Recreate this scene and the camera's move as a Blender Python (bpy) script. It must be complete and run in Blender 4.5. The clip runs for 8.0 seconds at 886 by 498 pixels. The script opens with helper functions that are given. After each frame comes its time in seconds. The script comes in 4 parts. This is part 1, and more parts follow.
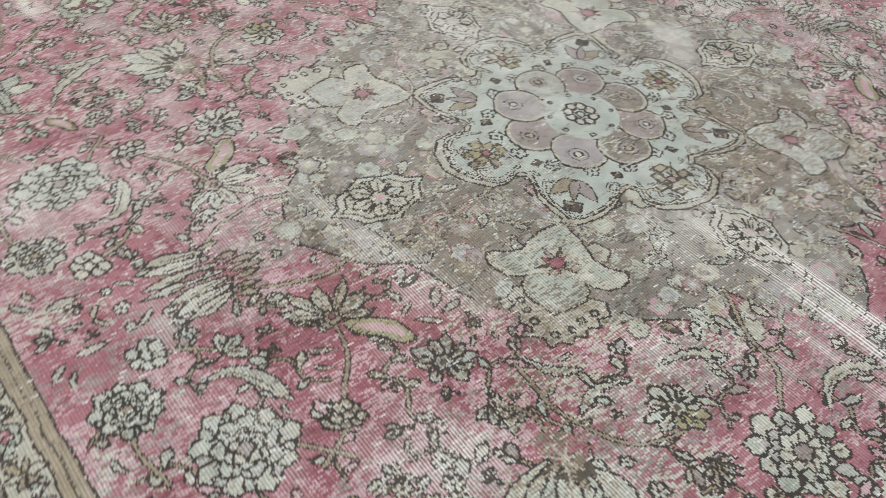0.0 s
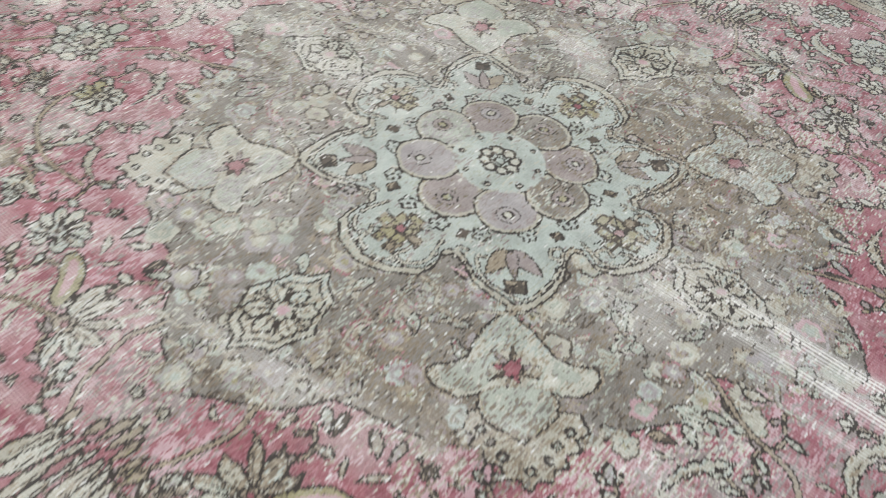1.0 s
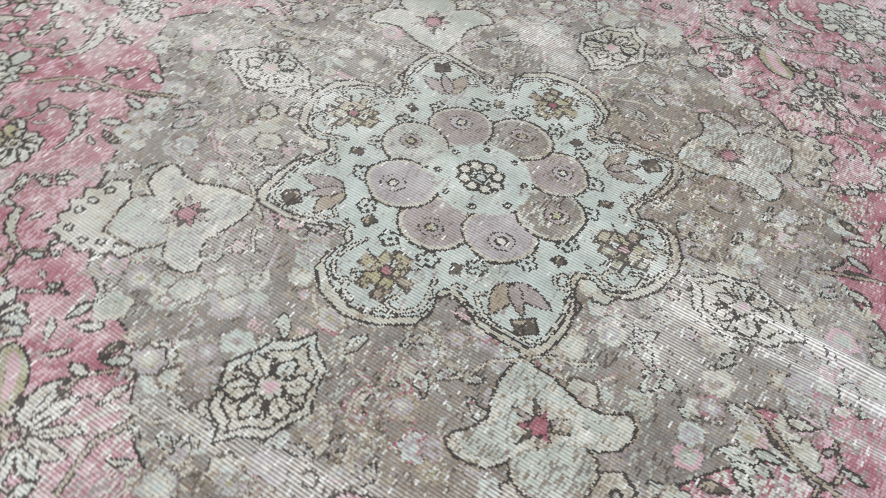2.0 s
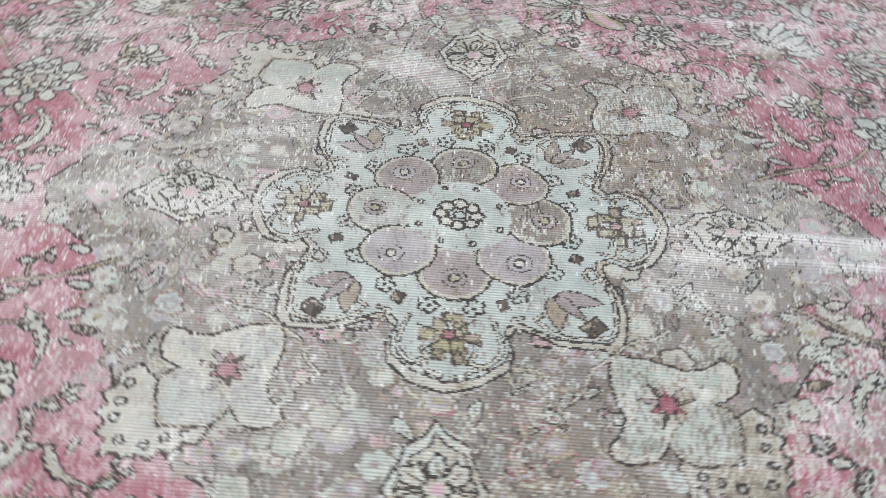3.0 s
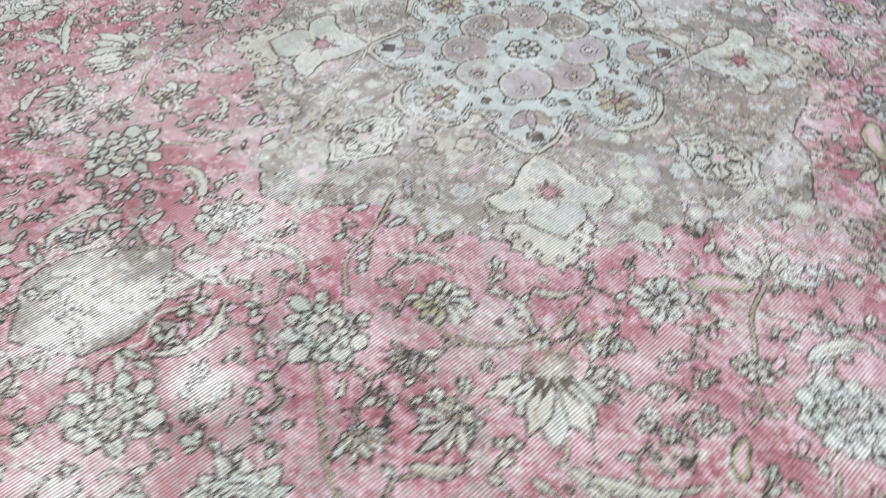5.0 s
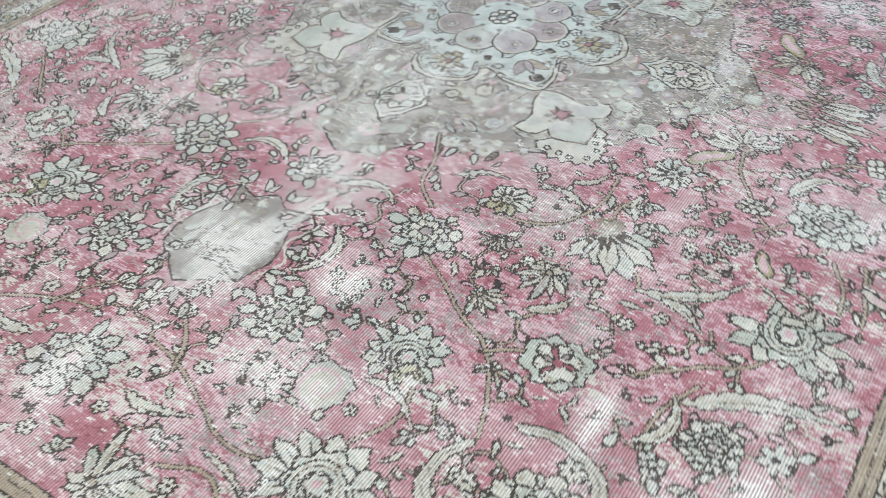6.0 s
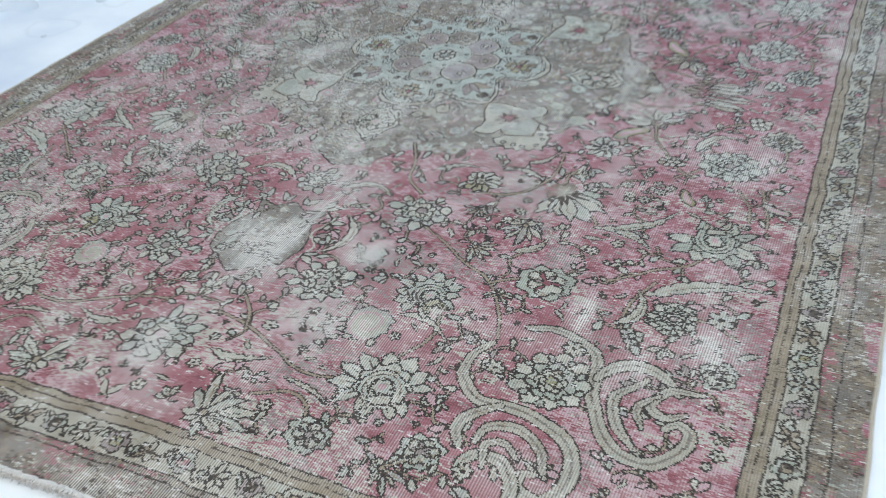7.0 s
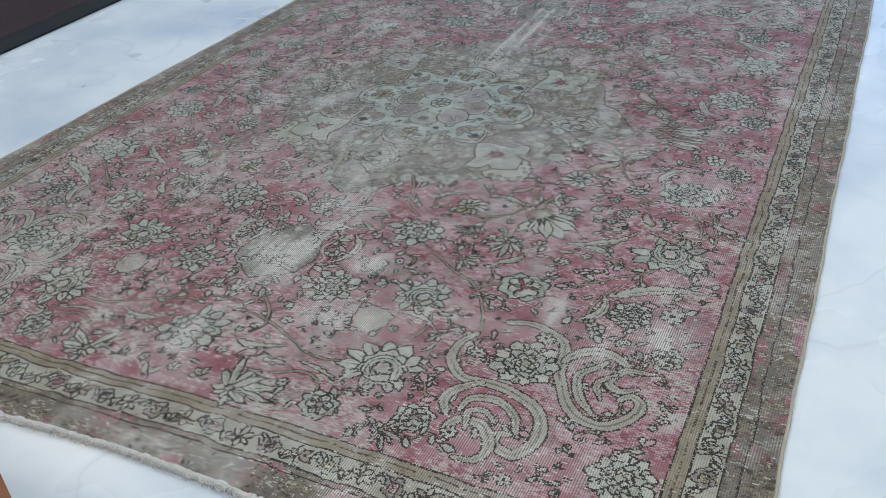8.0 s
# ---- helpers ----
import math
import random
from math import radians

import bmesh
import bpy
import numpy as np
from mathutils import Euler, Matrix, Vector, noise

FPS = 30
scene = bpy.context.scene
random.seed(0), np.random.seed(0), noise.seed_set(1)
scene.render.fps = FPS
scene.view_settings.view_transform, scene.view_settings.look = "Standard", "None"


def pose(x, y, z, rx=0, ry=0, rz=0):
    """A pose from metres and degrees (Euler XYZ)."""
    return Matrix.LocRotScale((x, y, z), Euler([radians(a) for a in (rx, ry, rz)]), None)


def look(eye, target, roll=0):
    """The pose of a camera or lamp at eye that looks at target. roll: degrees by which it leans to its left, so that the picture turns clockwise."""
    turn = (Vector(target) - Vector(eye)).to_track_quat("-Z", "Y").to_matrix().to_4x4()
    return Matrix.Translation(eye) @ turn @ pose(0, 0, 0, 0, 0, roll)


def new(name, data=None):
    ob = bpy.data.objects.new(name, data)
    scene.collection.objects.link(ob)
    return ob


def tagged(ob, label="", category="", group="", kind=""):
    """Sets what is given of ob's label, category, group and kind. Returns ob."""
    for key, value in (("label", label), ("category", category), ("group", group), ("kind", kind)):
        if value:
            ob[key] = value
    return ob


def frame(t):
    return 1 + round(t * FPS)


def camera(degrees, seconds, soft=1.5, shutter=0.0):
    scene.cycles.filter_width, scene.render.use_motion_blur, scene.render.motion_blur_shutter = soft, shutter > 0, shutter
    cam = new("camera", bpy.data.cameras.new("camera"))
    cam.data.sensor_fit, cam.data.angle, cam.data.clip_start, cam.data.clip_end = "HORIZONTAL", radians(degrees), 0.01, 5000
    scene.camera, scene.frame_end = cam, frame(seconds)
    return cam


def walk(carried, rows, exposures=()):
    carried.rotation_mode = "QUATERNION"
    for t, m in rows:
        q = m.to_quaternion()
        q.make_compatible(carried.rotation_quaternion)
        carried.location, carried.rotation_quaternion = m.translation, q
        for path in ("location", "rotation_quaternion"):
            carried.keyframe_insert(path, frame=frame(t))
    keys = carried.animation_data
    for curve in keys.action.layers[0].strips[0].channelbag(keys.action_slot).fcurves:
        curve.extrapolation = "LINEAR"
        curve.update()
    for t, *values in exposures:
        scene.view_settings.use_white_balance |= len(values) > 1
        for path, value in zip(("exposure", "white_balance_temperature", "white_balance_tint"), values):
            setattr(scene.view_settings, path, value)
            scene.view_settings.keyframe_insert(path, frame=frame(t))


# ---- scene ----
cam = camera(51.9, 8.0, soft=0.8, shutter=0.5)
PATH = [
    (0, (1.183, 1.026, 1.045), (0.251, -0.102, -0.318), 4.2),
    (0.5, (1.148, 0.858, 1.033), (0.117, -0.144, -0.358), 3.8),
    (1, (1.01, 0.692, 1.001), (-0.098, -0.185, -0.414), 5.3),
    (1.2, (0.969, 0.63, 0.998), (-0.16, -0.195, -0.432), 6.1),
    (2.3, (0.931, 0.383, 0.959), (-0.31, -0.178, -0.506), 4.5),
    (2.5, (0.969, 0.286, 0.988), (-0.338, -0.143, -0.464), 3.7),
    (3, (1.045, 0.008, 1.013), (-0.339, -0.033, -0.43), 3.1),
    (3.5, (1.011, -0.34, 1.006), (-0.359, -0.073, -0.426), 1.3),
    (4, (1.059, -0.633, 1.048), (-0.222, -0.091, -0.389), 0.9),
    (4.5, (1.121, -0.909, 1.114), (-0.03, -0.089, -0.302), 0.1),
    (5, (1.051, -1.258, 1.091), (0.061, -0.287, -0.35), 0.8),
    (5.2, (1.019, -1.387, 1.121), (0.102, -0.379, -0.343), 1.3),
    (6.3, (1.084, -1.958, 1.174), (0.283, -0.694, -0.152), -2.4),
    (6.5, (1.088, -2.067, 1.166), (0.308, -0.763, -0.134), -3.9),
    (7, (1.171, -2.315, 1.25), (0.43, -0.915, 0.03), -4.2),
    (7.5, (1.286, -2.542, 1.317), (0.521, -1.08, 0.187), -3.1),
    (8, (1.341, -2.61, 1.326), (0.565, -1.13, 0.227), -3.7),
]
LIGHT_ROWS = [(0, -0.08, 7250, 11), (1.2, 0.08, 7100, 11), (2.5, 0.15, 6800, 14), (5.2, 0.32, 6650, 13), (6.5, 0.05, 6500, 8), (7.0, -0.31, 6400, 8), (7.5, -0.86, 6400, 8), (8.0, -0.74, 6480, 8)]
walk(cam, [(t, look(eye, target, roll)) for t, eye, target, roll in PATH], LIGHT_ROWS)

# ---- world and lights ----
world = bpy.data.worlds.new("sky")
scene.world = world
world.use_nodes = True
wn = world.node_tree.nodes
sky = wn.new("ShaderNodeTexSky")
sky.sky_type, sky.sun_disc = "NISHITA", False
sky.sun_elevation, sky.sun_rotation = radians(40), radians(150)
wn["Background"].inputs["Strength"].default_value = 0.12
world.node_tree.links.new(sky.outputs["Color"], wn["Background"].inputs["Color"])


def area_lamp(name, at, target, sx, sy, watts, colour):
    d = bpy.data.lights.new(name, "AREA")
    d.shape, d.size, d.size_y, d.energy, d.color = "RECTANGLE", sx, sy, watts, colour
    ob = new(name, d)
    ob.matrix_world = look(at, target)
    return ob


# room: x -5..5, y -5..6, ceiling at 3.0; a wide shop window in the north wall
X0, X1, Y0, Y1, HIGH = -5.0, 5.0, -5.0, 6.0, 3.0
area_lamp("window_light", (0, Y1 - 0.05, 1.45), (0, 0, 1.0), 7.6, 2.3, 175, (0.38, 0.60, 1.0))
# unseen ceiling panels added for soft light, stronger towards the south-east
PANELS = [(px, py) for px in (-2.6, 0.0, 2.6) for py in (-3.0, 0.4, 3.8)]
for px, py in PANELS:
    area_lamp("added_panel_light", (px, py, HIGH - 0.06), (px, py, 0), 1.15, 0.55, 20 * max(0.12, 1.08 + 0.12 * px - 0.265 * py), (0.94, 0.97, 1.0))


# ---- materials ----
def nodes_of(name):
    m = bpy.data.materials.new(name)
    m.use_nodes = True
    t = m.node_tree
    return m, t.nodes, t.links, t.nodes["Principled BSDF"]


def math_node(n, l, op, a, b=None, c=None):
    k = n.new("ShaderNodeMath")
    k.operation = op
    for i, v in enumerate((a, b, c)):
        if v is None:
            continue
        if isinstance(v, (int, float)):
            k.inputs[i].default_value = v
        else:
            l.new(v, k.inputs[i])
    return k.outputs[0]


def mix_node(n, l, fac, a, b, blend="MIX"):
    k = n.new("ShaderNodeMix")
    k.data_type, k.blend_type = "RGBA", blend
    for s, v in ((k.inputs["Factor"], fac), (k.inputs["A"], a), (k.inputs["B"], b)):
        if isinstance(v, (int, float)):
            s.default_value = v
        elif isinstance(v, tuple):
            s.default_value = (*v, 1)
        else:
            l.new(v, s)
    return k.outputs["Result"]


def noise_node(n, l, vec, scale, detail=3.0, rough=0.55):
    k = n.new("ShaderNodeTexNoise")
    k.inputs["Scale"].default_value, k.inputs["Detail"].default_value, k.inputs["Roughness"].default_value = scale, detail, rough
    l.new(vec, k.inputs["Vector"])
    return k.outputs["Fac"]


def stretched(n, l, vec, sx, sy, sz=1.0):
    k = n.new("ShaderNodeMapping")
    k.inputs["Scale"].default_value = (sx, sy, sz)
    l.new(vec, k.inputs["Vector"])
    return k.outputs[0]


RIB = 0.0051        # pitch of the warps
BARE = (0.76, 0.735, 0.68)


def wool(name, colour, faded, bare=1.0, vary=0.5):
    """Worn pile of one dye: uneven dye bands, knot-to-knot change, warps showing where the pile is gone."""
    m, n, l, p = nodes_of(name)
    colour, faded = tuple(v * 0.93 for v in colour), tuple(v * 0.93 for v in faded)
    obj = n.new("ShaderNodeTexCoord").outputs["Object"]
    band = noise_node(n, l, stretched(n, l, obj, 3.0, 16.0), 1.0, 3.0)
    patch = noise_node(n, l, obj, 9.0, 4.0)
    knot = noise_node(n, l, stretched(n, l, obj, 230.0, 310.0, 1.0), 1.0, 1.0)
    fleck = noise_node(n, l, stretched(n, l, obj, 60.0, 420.0, 1.0), 1.0, 1.0)
    wash = noise_node(n, l, obj, 34.0, 2.0)
    f = math_node(n, l, "ADD", math_node(n, l, "MULTIPLY", band, 0.4), math_node(n, l, "MULTIPLY", patch, 0.5))
    f = math_node(n, l, "MULTIPLY_ADD", wash, 0.5, f)
    f = math_node(n, l, "MULTIPLY_ADD", knot, 0.4, f)
    ramp = n.new("ShaderNodeMapRange")
    l.new(f, ramp.inputs["Value"])
    ramp.inputs["From Min"].default_value, ramp.inputs["From Max"].default_value = 0.68, 1.12
    c = mix_node(n, l, ramp.outputs[0], tuple(v * (1 - 0.35 * vary) for v in colour), faded)
    # warps
    sep = n.new("ShaderNodeSeparateXYZ")
    l.new(obj, sep.inputs[0])
    wob = math_node(n, l, "MULTIPLY_ADD", noise_node(n, l, stretched(n, l, obj, 40, 8), 1.0, 1.0), 0.004, sep.outputs["X"])
    rib = math_node(n, l, "SINE", math_node(n, l, "MULTIPLY", wob, 2 * math.pi / RIB))
    rib01 = math_node(n, l, "MULTIPLY_ADD", rib, 0.5, 0.5)
    at = n.new("ShaderNodeAttribute")
    at.attribute_name = "wear_haze"
    wear_haze = math_node(n, l, "MULTIPLY_ADD", math_node(n, l, "SUBTRACT", fleck, 0.53), 0.55, at.outputs["Fac"])
    wear_haze.node.use_clamp = True
    show = math_node(n, l, "MULTIPLY", wear_haze, math_node(n, l, "MULTIPLY_ADD", rib01, 0.75 * bare, 0.25 * bare))
    show.node.use_clamp = True
    c = mix_node(n, l, show, c, BARE)
    gap = math_node(n, l, "MULTIPLY", math_node(n, l, "SUBTRACT", 1.0, rib01), math_node(n, l, "MULTIPLY_ADD", at.outputs["Fac"], 0.18, 0.34))
    c = mix_node(n, l, gap, c, (0.09, 0.075, 0.065))
    l.new(c, p.inputs["Base Color"])
    p.inputs["Roughness"].default_value = 0.76
    p.inputs["Specular IOR Level"].default_value = 0.2
    p.inputs["Sheen Weight"].default_value = 0.07
    p.inputs["Sheen Roughness"].default_value = 0.45
    h = math_node(n, l, "MULTIPLY_ADD", knot, 0.8, math_node(n, l, "MULTIPLY", rib01, 0.6))
    b = n.new("ShaderNodeBump")
    b.inputs["Strength"].default_value, b.inputs["Distance"].default_value = 0.45, 0.0012
    l.new(h, b.inputs["Height"])
    l.new(b.outputs[0], p.inputs["Normal"])
    return m


DYES = {
    "rose": ((0.30, 0.080, 0.104), (0.44, 0.19, 0.215)),
    "ivory": ((0.45, 0.43, 0.34), (0.64, 0.625, 0.54)),
    "sage": ((0.31, 0.335, 0.265), (0.495, 0.525, 0.445)),
    "dark": ((0.014, 0.011, 0.009), (0.048, 0.038, 0.030)),
    "taupe": ((0.150, 0.132, 0.110), (0.285, 0.258, 0.222)),
    "mint": ((0.35, 0.395, 0.345), (0.53, 0.575, 0.52)),
    "mauve": ((0.24, 0.190, 0.175), (0.38, 0.325, 0.305)),
    "olive": ((0.24, 0.21, 0.095), (0.42, 0.39, 0.23)),
    "red": ((0.20, 0.045, 0.06), (0.36, 0.11, 0.13)),
    "tan": ((0.26, 0.205, 0.135), (0.41, 0.345, 0.25)),
    "brown": ((0.145, 0.105, 0.068), (0.265, 0.215, 0.155)),
    "sand": ((0.37, 0.345, 0.262), (0.55, 0.525, 0.435)),
    "bare": ((0.62, 0.60, 0.545), (0.82, 0.81, 0.77)),
    "blush": ((0.46, 0.25, 0.265), (0.62, 0.44, 0.455)),
    "lilac": ((0.30, 0.268, 0.260), (0.45, 0.415, 0.405)),
    "umber": ((0.055, 0.043, 0.032), (0.135, 0.11, 0.083)),
}
TONES = list(DYES)
TONE = {k: i for i, k in enumerate(TONES)}
WOOL = [wool("wool_" + k, *DYES[k], 0.15 if k in ("dark", "umber") else 1.0) for k in TONES]


def plain(name, colour, rough=0.6, vary=0.2, scale=8.0, bump=0.0, metal=0.0):
    m, n, l, p = nodes_of(name)
    obj = n.new("ShaderNodeTexCoord").outputs["Object"]
    a = noise_node(n, l, obj, scale, 5.0)
    g = noise_node(n, l, obj, scale * 30, 2.0)
    f = math_node(n, l, "MULTIPLY_ADD", g, 0.3, math_node(n, l, "MULTIPLY", a, 0.7))
    c = mix_node(n, l, f, tuple(v * (1 - vary) for v in colour), tuple(min(1, v * (1 + vary)) for v in colour))
    l.new(c, p.inputs["Base Color"])
    p.inputs["Roughness"].default_value, p.inputs["Metallic"].default_value = rough, metal
    if bump:
        b = n.new("ShaderNodeBump")
        b.inputs["Strength"].default_value, b.inputs["Distance"].default_value = bump, 0.002
        l.new(g, b.inputs["Height"])
        l.new(b.outputs[0], p.inputs["Normal"])
    return m


def marble():
    """Polished white marble with faint grey veins, cloudy patches and scuffs."""
    m, n, l, p = nodes_of("white_marble")
    obj = n.new("ShaderNodeTexCoord").outputs["Object"]
    cloud = noise_node(n, l, obj, 1.9, 4.0, 0.5)
    wide = n.new("ShaderNodeMapRange")
    l.new(cloud, wide.inputs["Value"])
    wide.inputs["From Min"].default_value, wide.inputs["From Max"].default_value = 0.36, 0.60
    cloud = wide.outputs[0]
    c = mix_node(n, l, cloud, (0.60, 0.67, 0.75), (0.84, 0.88, 0.90))
    warp = n.new("ShaderNodeTexNoise")
    warp.inputs["Scale"].default_value, warp.inputs["Detail"].default_value = 1.1, 5.0
    l.new(obj, warp.inputs["Vector"])
    mixv = n.new("ShaderNodeMix")
    mixv.data_type = "VECTOR"
    mixv.inputs["Factor"].default_value = 0.35
    l.new(obj, mixv.inputs["A"])
    l.new(warp.outputs["Color"], mixv.inputs["B"])
    vein = noise_node(n, l, mixv.outputs["Result"], 1.7, 2.0)
    d = math_node(n, l, "ABSOLUTE", math_node(n, l, "SUBTRACT", vein, 0.5))
    thin = n.new("ShaderNodeMapRange")
    l.new(d, thin.inputs["Value"])
    thin.inputs["From Min"].default_value, thin.inputs["From Max"].default_value = 0.0, 0.006
    thin.inputs["To Min"].default_value, thin.inputs["To Max"].default_value = 0.16, 0.0
    c = mix_node(n, l, thin.outputs[0], c, (0.42, 0.43, 0.46))
    spot = n.new("ShaderNodeMapRange")
    l.new(noise_node(n, l, obj, 21.0, 3.0), spot.inputs["Value"])
    spot.inputs["From Min"].default_value, spot.inputs["From Max"].default_value = 0.66, 0.76
    spot.inputs["To Max"].default_value = 0.10
    c = mix_node(n, l, spot.outputs[0], c, (0.5, 0.5, 0.5))
    l.new(c, p.inputs["Base Color"])
    r = math_node(n, l, "MULTIPLY_ADD", noise_node(n, l, obj, 3.0, 2.0), 0.08, 0.24)
    l.new(r, p.inputs["Roughness"])
    return m


MARBLE = marble()
PAINT = plain("white_wall_paint", (0.80, 0.80, 0.78), 0.75, 0.04, 3.0, 0.1)
CEILING = plain("ceiling_paint", (0.82, 0.82, 0.80), 0.85, 0.03, 3.0)
COTTON = plain("cotton_fringe", (0.62, 0.605, 0.57), 0.9, 0.25, 40.0, 0.4)
SELVEDGE = plain("overcast_edge", (0.48, 0.43, 0.34), 0.9, 0.3, 60.0, 0.5)
BACKING = plain("rug_backing", (0.34, 0.30, 0.25), 0.95, 0.2, 30.0)
ALUMINIUM = plain("window_aluminium", (0.55, 0.56, 0.57), 0.4, 0.08, 20.0, 0.0, 0.9)
BURGUNDY = plain("burgundy_pile", (0.035, 0.014, 0.018), 0.9, 0.55, 14.0, 0.5)
BLACK_PILE = plain("black_pile", (0.010, 0.014, 0.016), 0.9, 0.4, 20.0, 0.5)
DARK_GOLD = plain("dull_gold_pile", (0.05, 0.035, 0.03), 0.9, 0.4, 30.0, 0.5)


def wood():
    m, n, l, p = nodes_of("varnished_orange_wood")
    obj = n.new("ShaderNodeTexCoord").outputs["Object"]
    g = noise_node(n, l, stretched(n, l, obj, 26.0, 26.0, 1.8), 1.0, 5.0)
    f = noise_node(n, l, stretched(n, l, obj, 160.0, 160.0, 6.0), 1.0, 2.0)
    c = mix_node(n, l, math_node(n, l, "MULTIPLY_ADD", f, 0.35, math_node(n, l, "MULTIPLY", g, 0.65)), (0.22, 0.06, 0.012), (0.42, 0.15, 0.035))
    l.new(c, p.inputs["Base Color"])
    p.inputs["Roughness"].default_value = 0.32
    p.inputs["Coat Weight"].default_value = 0.3
    return m


WOOD = wood()
BRASS = plain("brass", (0.55, 0.40, 0.16), 0.35, 0.1, 20.0, 0.0, 1.0)
m, n, l, p = nodes_of("light_diffuser")
p.inputs["Base Color"].default_value = (0.9, 0.9, 0.88, 1)
p.inputs["Emission Color"].default_value = (1.0, 0.96, 0.9, 1)
p.inputs["Emission Strength"].default_value = 3.0
DIFFUSER = m
m, n, l, p = nodes_of("window_glass")
p.inputs["Base Color"].default_value = (0.95, 0.98, 0.97, 1)
p.inputs["Transmission Weight"].default_value, p.inputs["Roughness"].default_value = 1.0, 0.02
GLASS = m


# ---- mesh helpers ----
def part(name, bm, material, parent=None, label=""):
    me = bpy.data.meshes.new(name)
    bm.to_mesh(me)
    bm.free()
    me.materials.append(material)
    ob = new(name, me)
    if parent:
        ob.parent = parent
    if label:
        tagged(ob, label)
    return ob


def box(x0, x1, y0, y1, z0, z1, bevel=0.0):
    bm = bmesh.new()
    bmesh.ops.create_cube(bm, size=1.0)
    for v in bm.verts:
        v.co = Vector((x0 + (v.co.x + 0.5) * (x1 - x0), y0 + (v.co.y + 0.5) * (y1 - y0), z0 + (v.co.z + 0.5) * (z1 - z0)))
    if bevel:
        bmesh.ops.bevel(bm, geom=bm.edges[:], offset=bevel, segments=2, affect="EDGES", profile=0.7)
    return bm


# ---- the room ----
floor = part("floor", box(X0, X1, Y0, Y1, -0.12, 0.0), MARBLE)
tagged(floor, "polished white marble floor with faint grey veins", "floor", kind="structure")
tagged(part("ceiling", box(X0, X1, Y0, Y1, HIGH, HIGH + 0.15), CEILING), "plain white painted ceiling", "ceiling", kind="structure")
for nm, b in (("wall_west", (X0 - 0.2, X0, Y0, Y1, 0, HIGH)), ("wall_east", (X1, X1 + 0.2, Y0, Y1, 0, HIGH)), ("wall_south", (X0 - 0.2, X1 + 0.2, Y0 - 0.2, Y0, 0, HIGH))):
    tagged(part(nm, box(*b), PAINT), "plain white painted wall", "wall", kind="structure")
north = tagged(new("wall_north"), "white painted wall with a wide shop window", "wall", kind="structure")
for b in ((X0 - 0.2, -3.9, Y1, Y1 + 0.2, 0, HIGH), (3.9, X1 + 0.2, Y1, Y1 + 0.2, 0, HIGH), (-3.9, 3.9, Y1, Y1 + 0.2, 0, 0.25), (-3.9, 3.9, Y1, Y1 + 0.2, 2.65, HIGH)):
    part("wall_panel", box(*b), PAINT, north)
win = tagged(new("window_1"), "wide aluminium shop window with three panes", "window", kind="structure")
for b in ((-3.9, 3.9, Y1 + 0.06, Y1 + 0.13, 0.25, 0.31), (-3.9, 3.9, Y1 + 0.06, Y1 + 0.13, 2.59, 2.65)):
    part("window_frame", box(*b, 0.006), ALUMINIUM, win)
for x in (-3.87, -1.3, 1.3, 3.87):
    part("mullion", box(x - 0.03, x + 0.03, Y1 + 0.06, Y1 + 0.13, 0.31, 2.59, 0.006), ALUMINIUM, win)
for x in (-2.585, 0.0, 2.585):
    g = part("pane", box(x - 1.25, x + 1.25, Y1 + 0.092, Y1 + 0.1, 0.31, 2.59), GLASS, win)
    g.visible_shadow = False
# bodies for the added, unseen panel lamps
for px, py in PANELS:
    lampo = tagged(new("added_ceiling_light"), "unseen flat white ceiling light panel, added for soft light", "ceiling light", "ceiling lights")
    part("frame", box(px - 0.62, px + 0.62, py - 0.32, py + 0.32, HIGH - 0.03, HIGH - 0.004, 0.004), ALUMINIUM, lampo)
    part("diffuser", box(px - 0.59, px + 0.59, py - 0.29, py + 0.29, HIGH - 0.034, HIGH - 0.028), DIFFUSER, lampo)

# ---- the worn rug: knots on a loom ----
HX, HY, CELL = 1.306, 1.735, 0.0027          # half width and half length of the design, size of a knot
FX, FY = 1.12, 1.55                          # half size of the rose field
NX, NY = int(round(2 * HX / CELL)), int(round(2 * HY / CELL))
rng = np.random.default_rng(7)


def value_noise(w, h, seed):
    """Smooth random field over the loom, with lumps about w by h metres."""
    r = np.random.default_rng(seed)
    gx, gy = int(2 * HX / w) + 3, int(2 * HY / h) + 3
    g = r.random((gy, gx))
    fx, fy = np.arange(NX) * CELL / w, np.arange(NY) * CELL / h
    ix, iy = fx.astype(int), fy.astype(int)
    tx, ty = fx - ix, fy - iy
    tx, ty = tx * tx * (3 - 2 * tx), ty * ty * (3 - 2 * ty)
    a = g[np.ix_(iy, ix)] * (1 - tx) + g[np.ix_(iy, ix + 1)] * tx
    b = g[np.ix_(iy + 1, ix)] * (1 - tx) + g[np.ix_(iy + 1, ix + 1)] * tx
    return a * (1 - ty)[:, None] + b * ty[:, None]


cx = (np.arange(NX) + 0.5) * CELL - HX
cy = (np.arange(NY) + 0.5) * CELL - HY
PX, PY = np.meshgrid(cx, cy)
# the weaver's unevenness: the drawing wanders by a few millimetres
GX = PX + (value_noise(0.05, 0.05, 1) - 0.5) * 0.008 + (rng.random((NY, NX)) - 0.5) * 0.0022
GY = PY + (value_noise(0.05, 0.05, 2) - 0.5) * 0.008 + (rng.random((NY, NX)) - 0.5) * 0.0022
KEEP = rng.random((NY, NX))

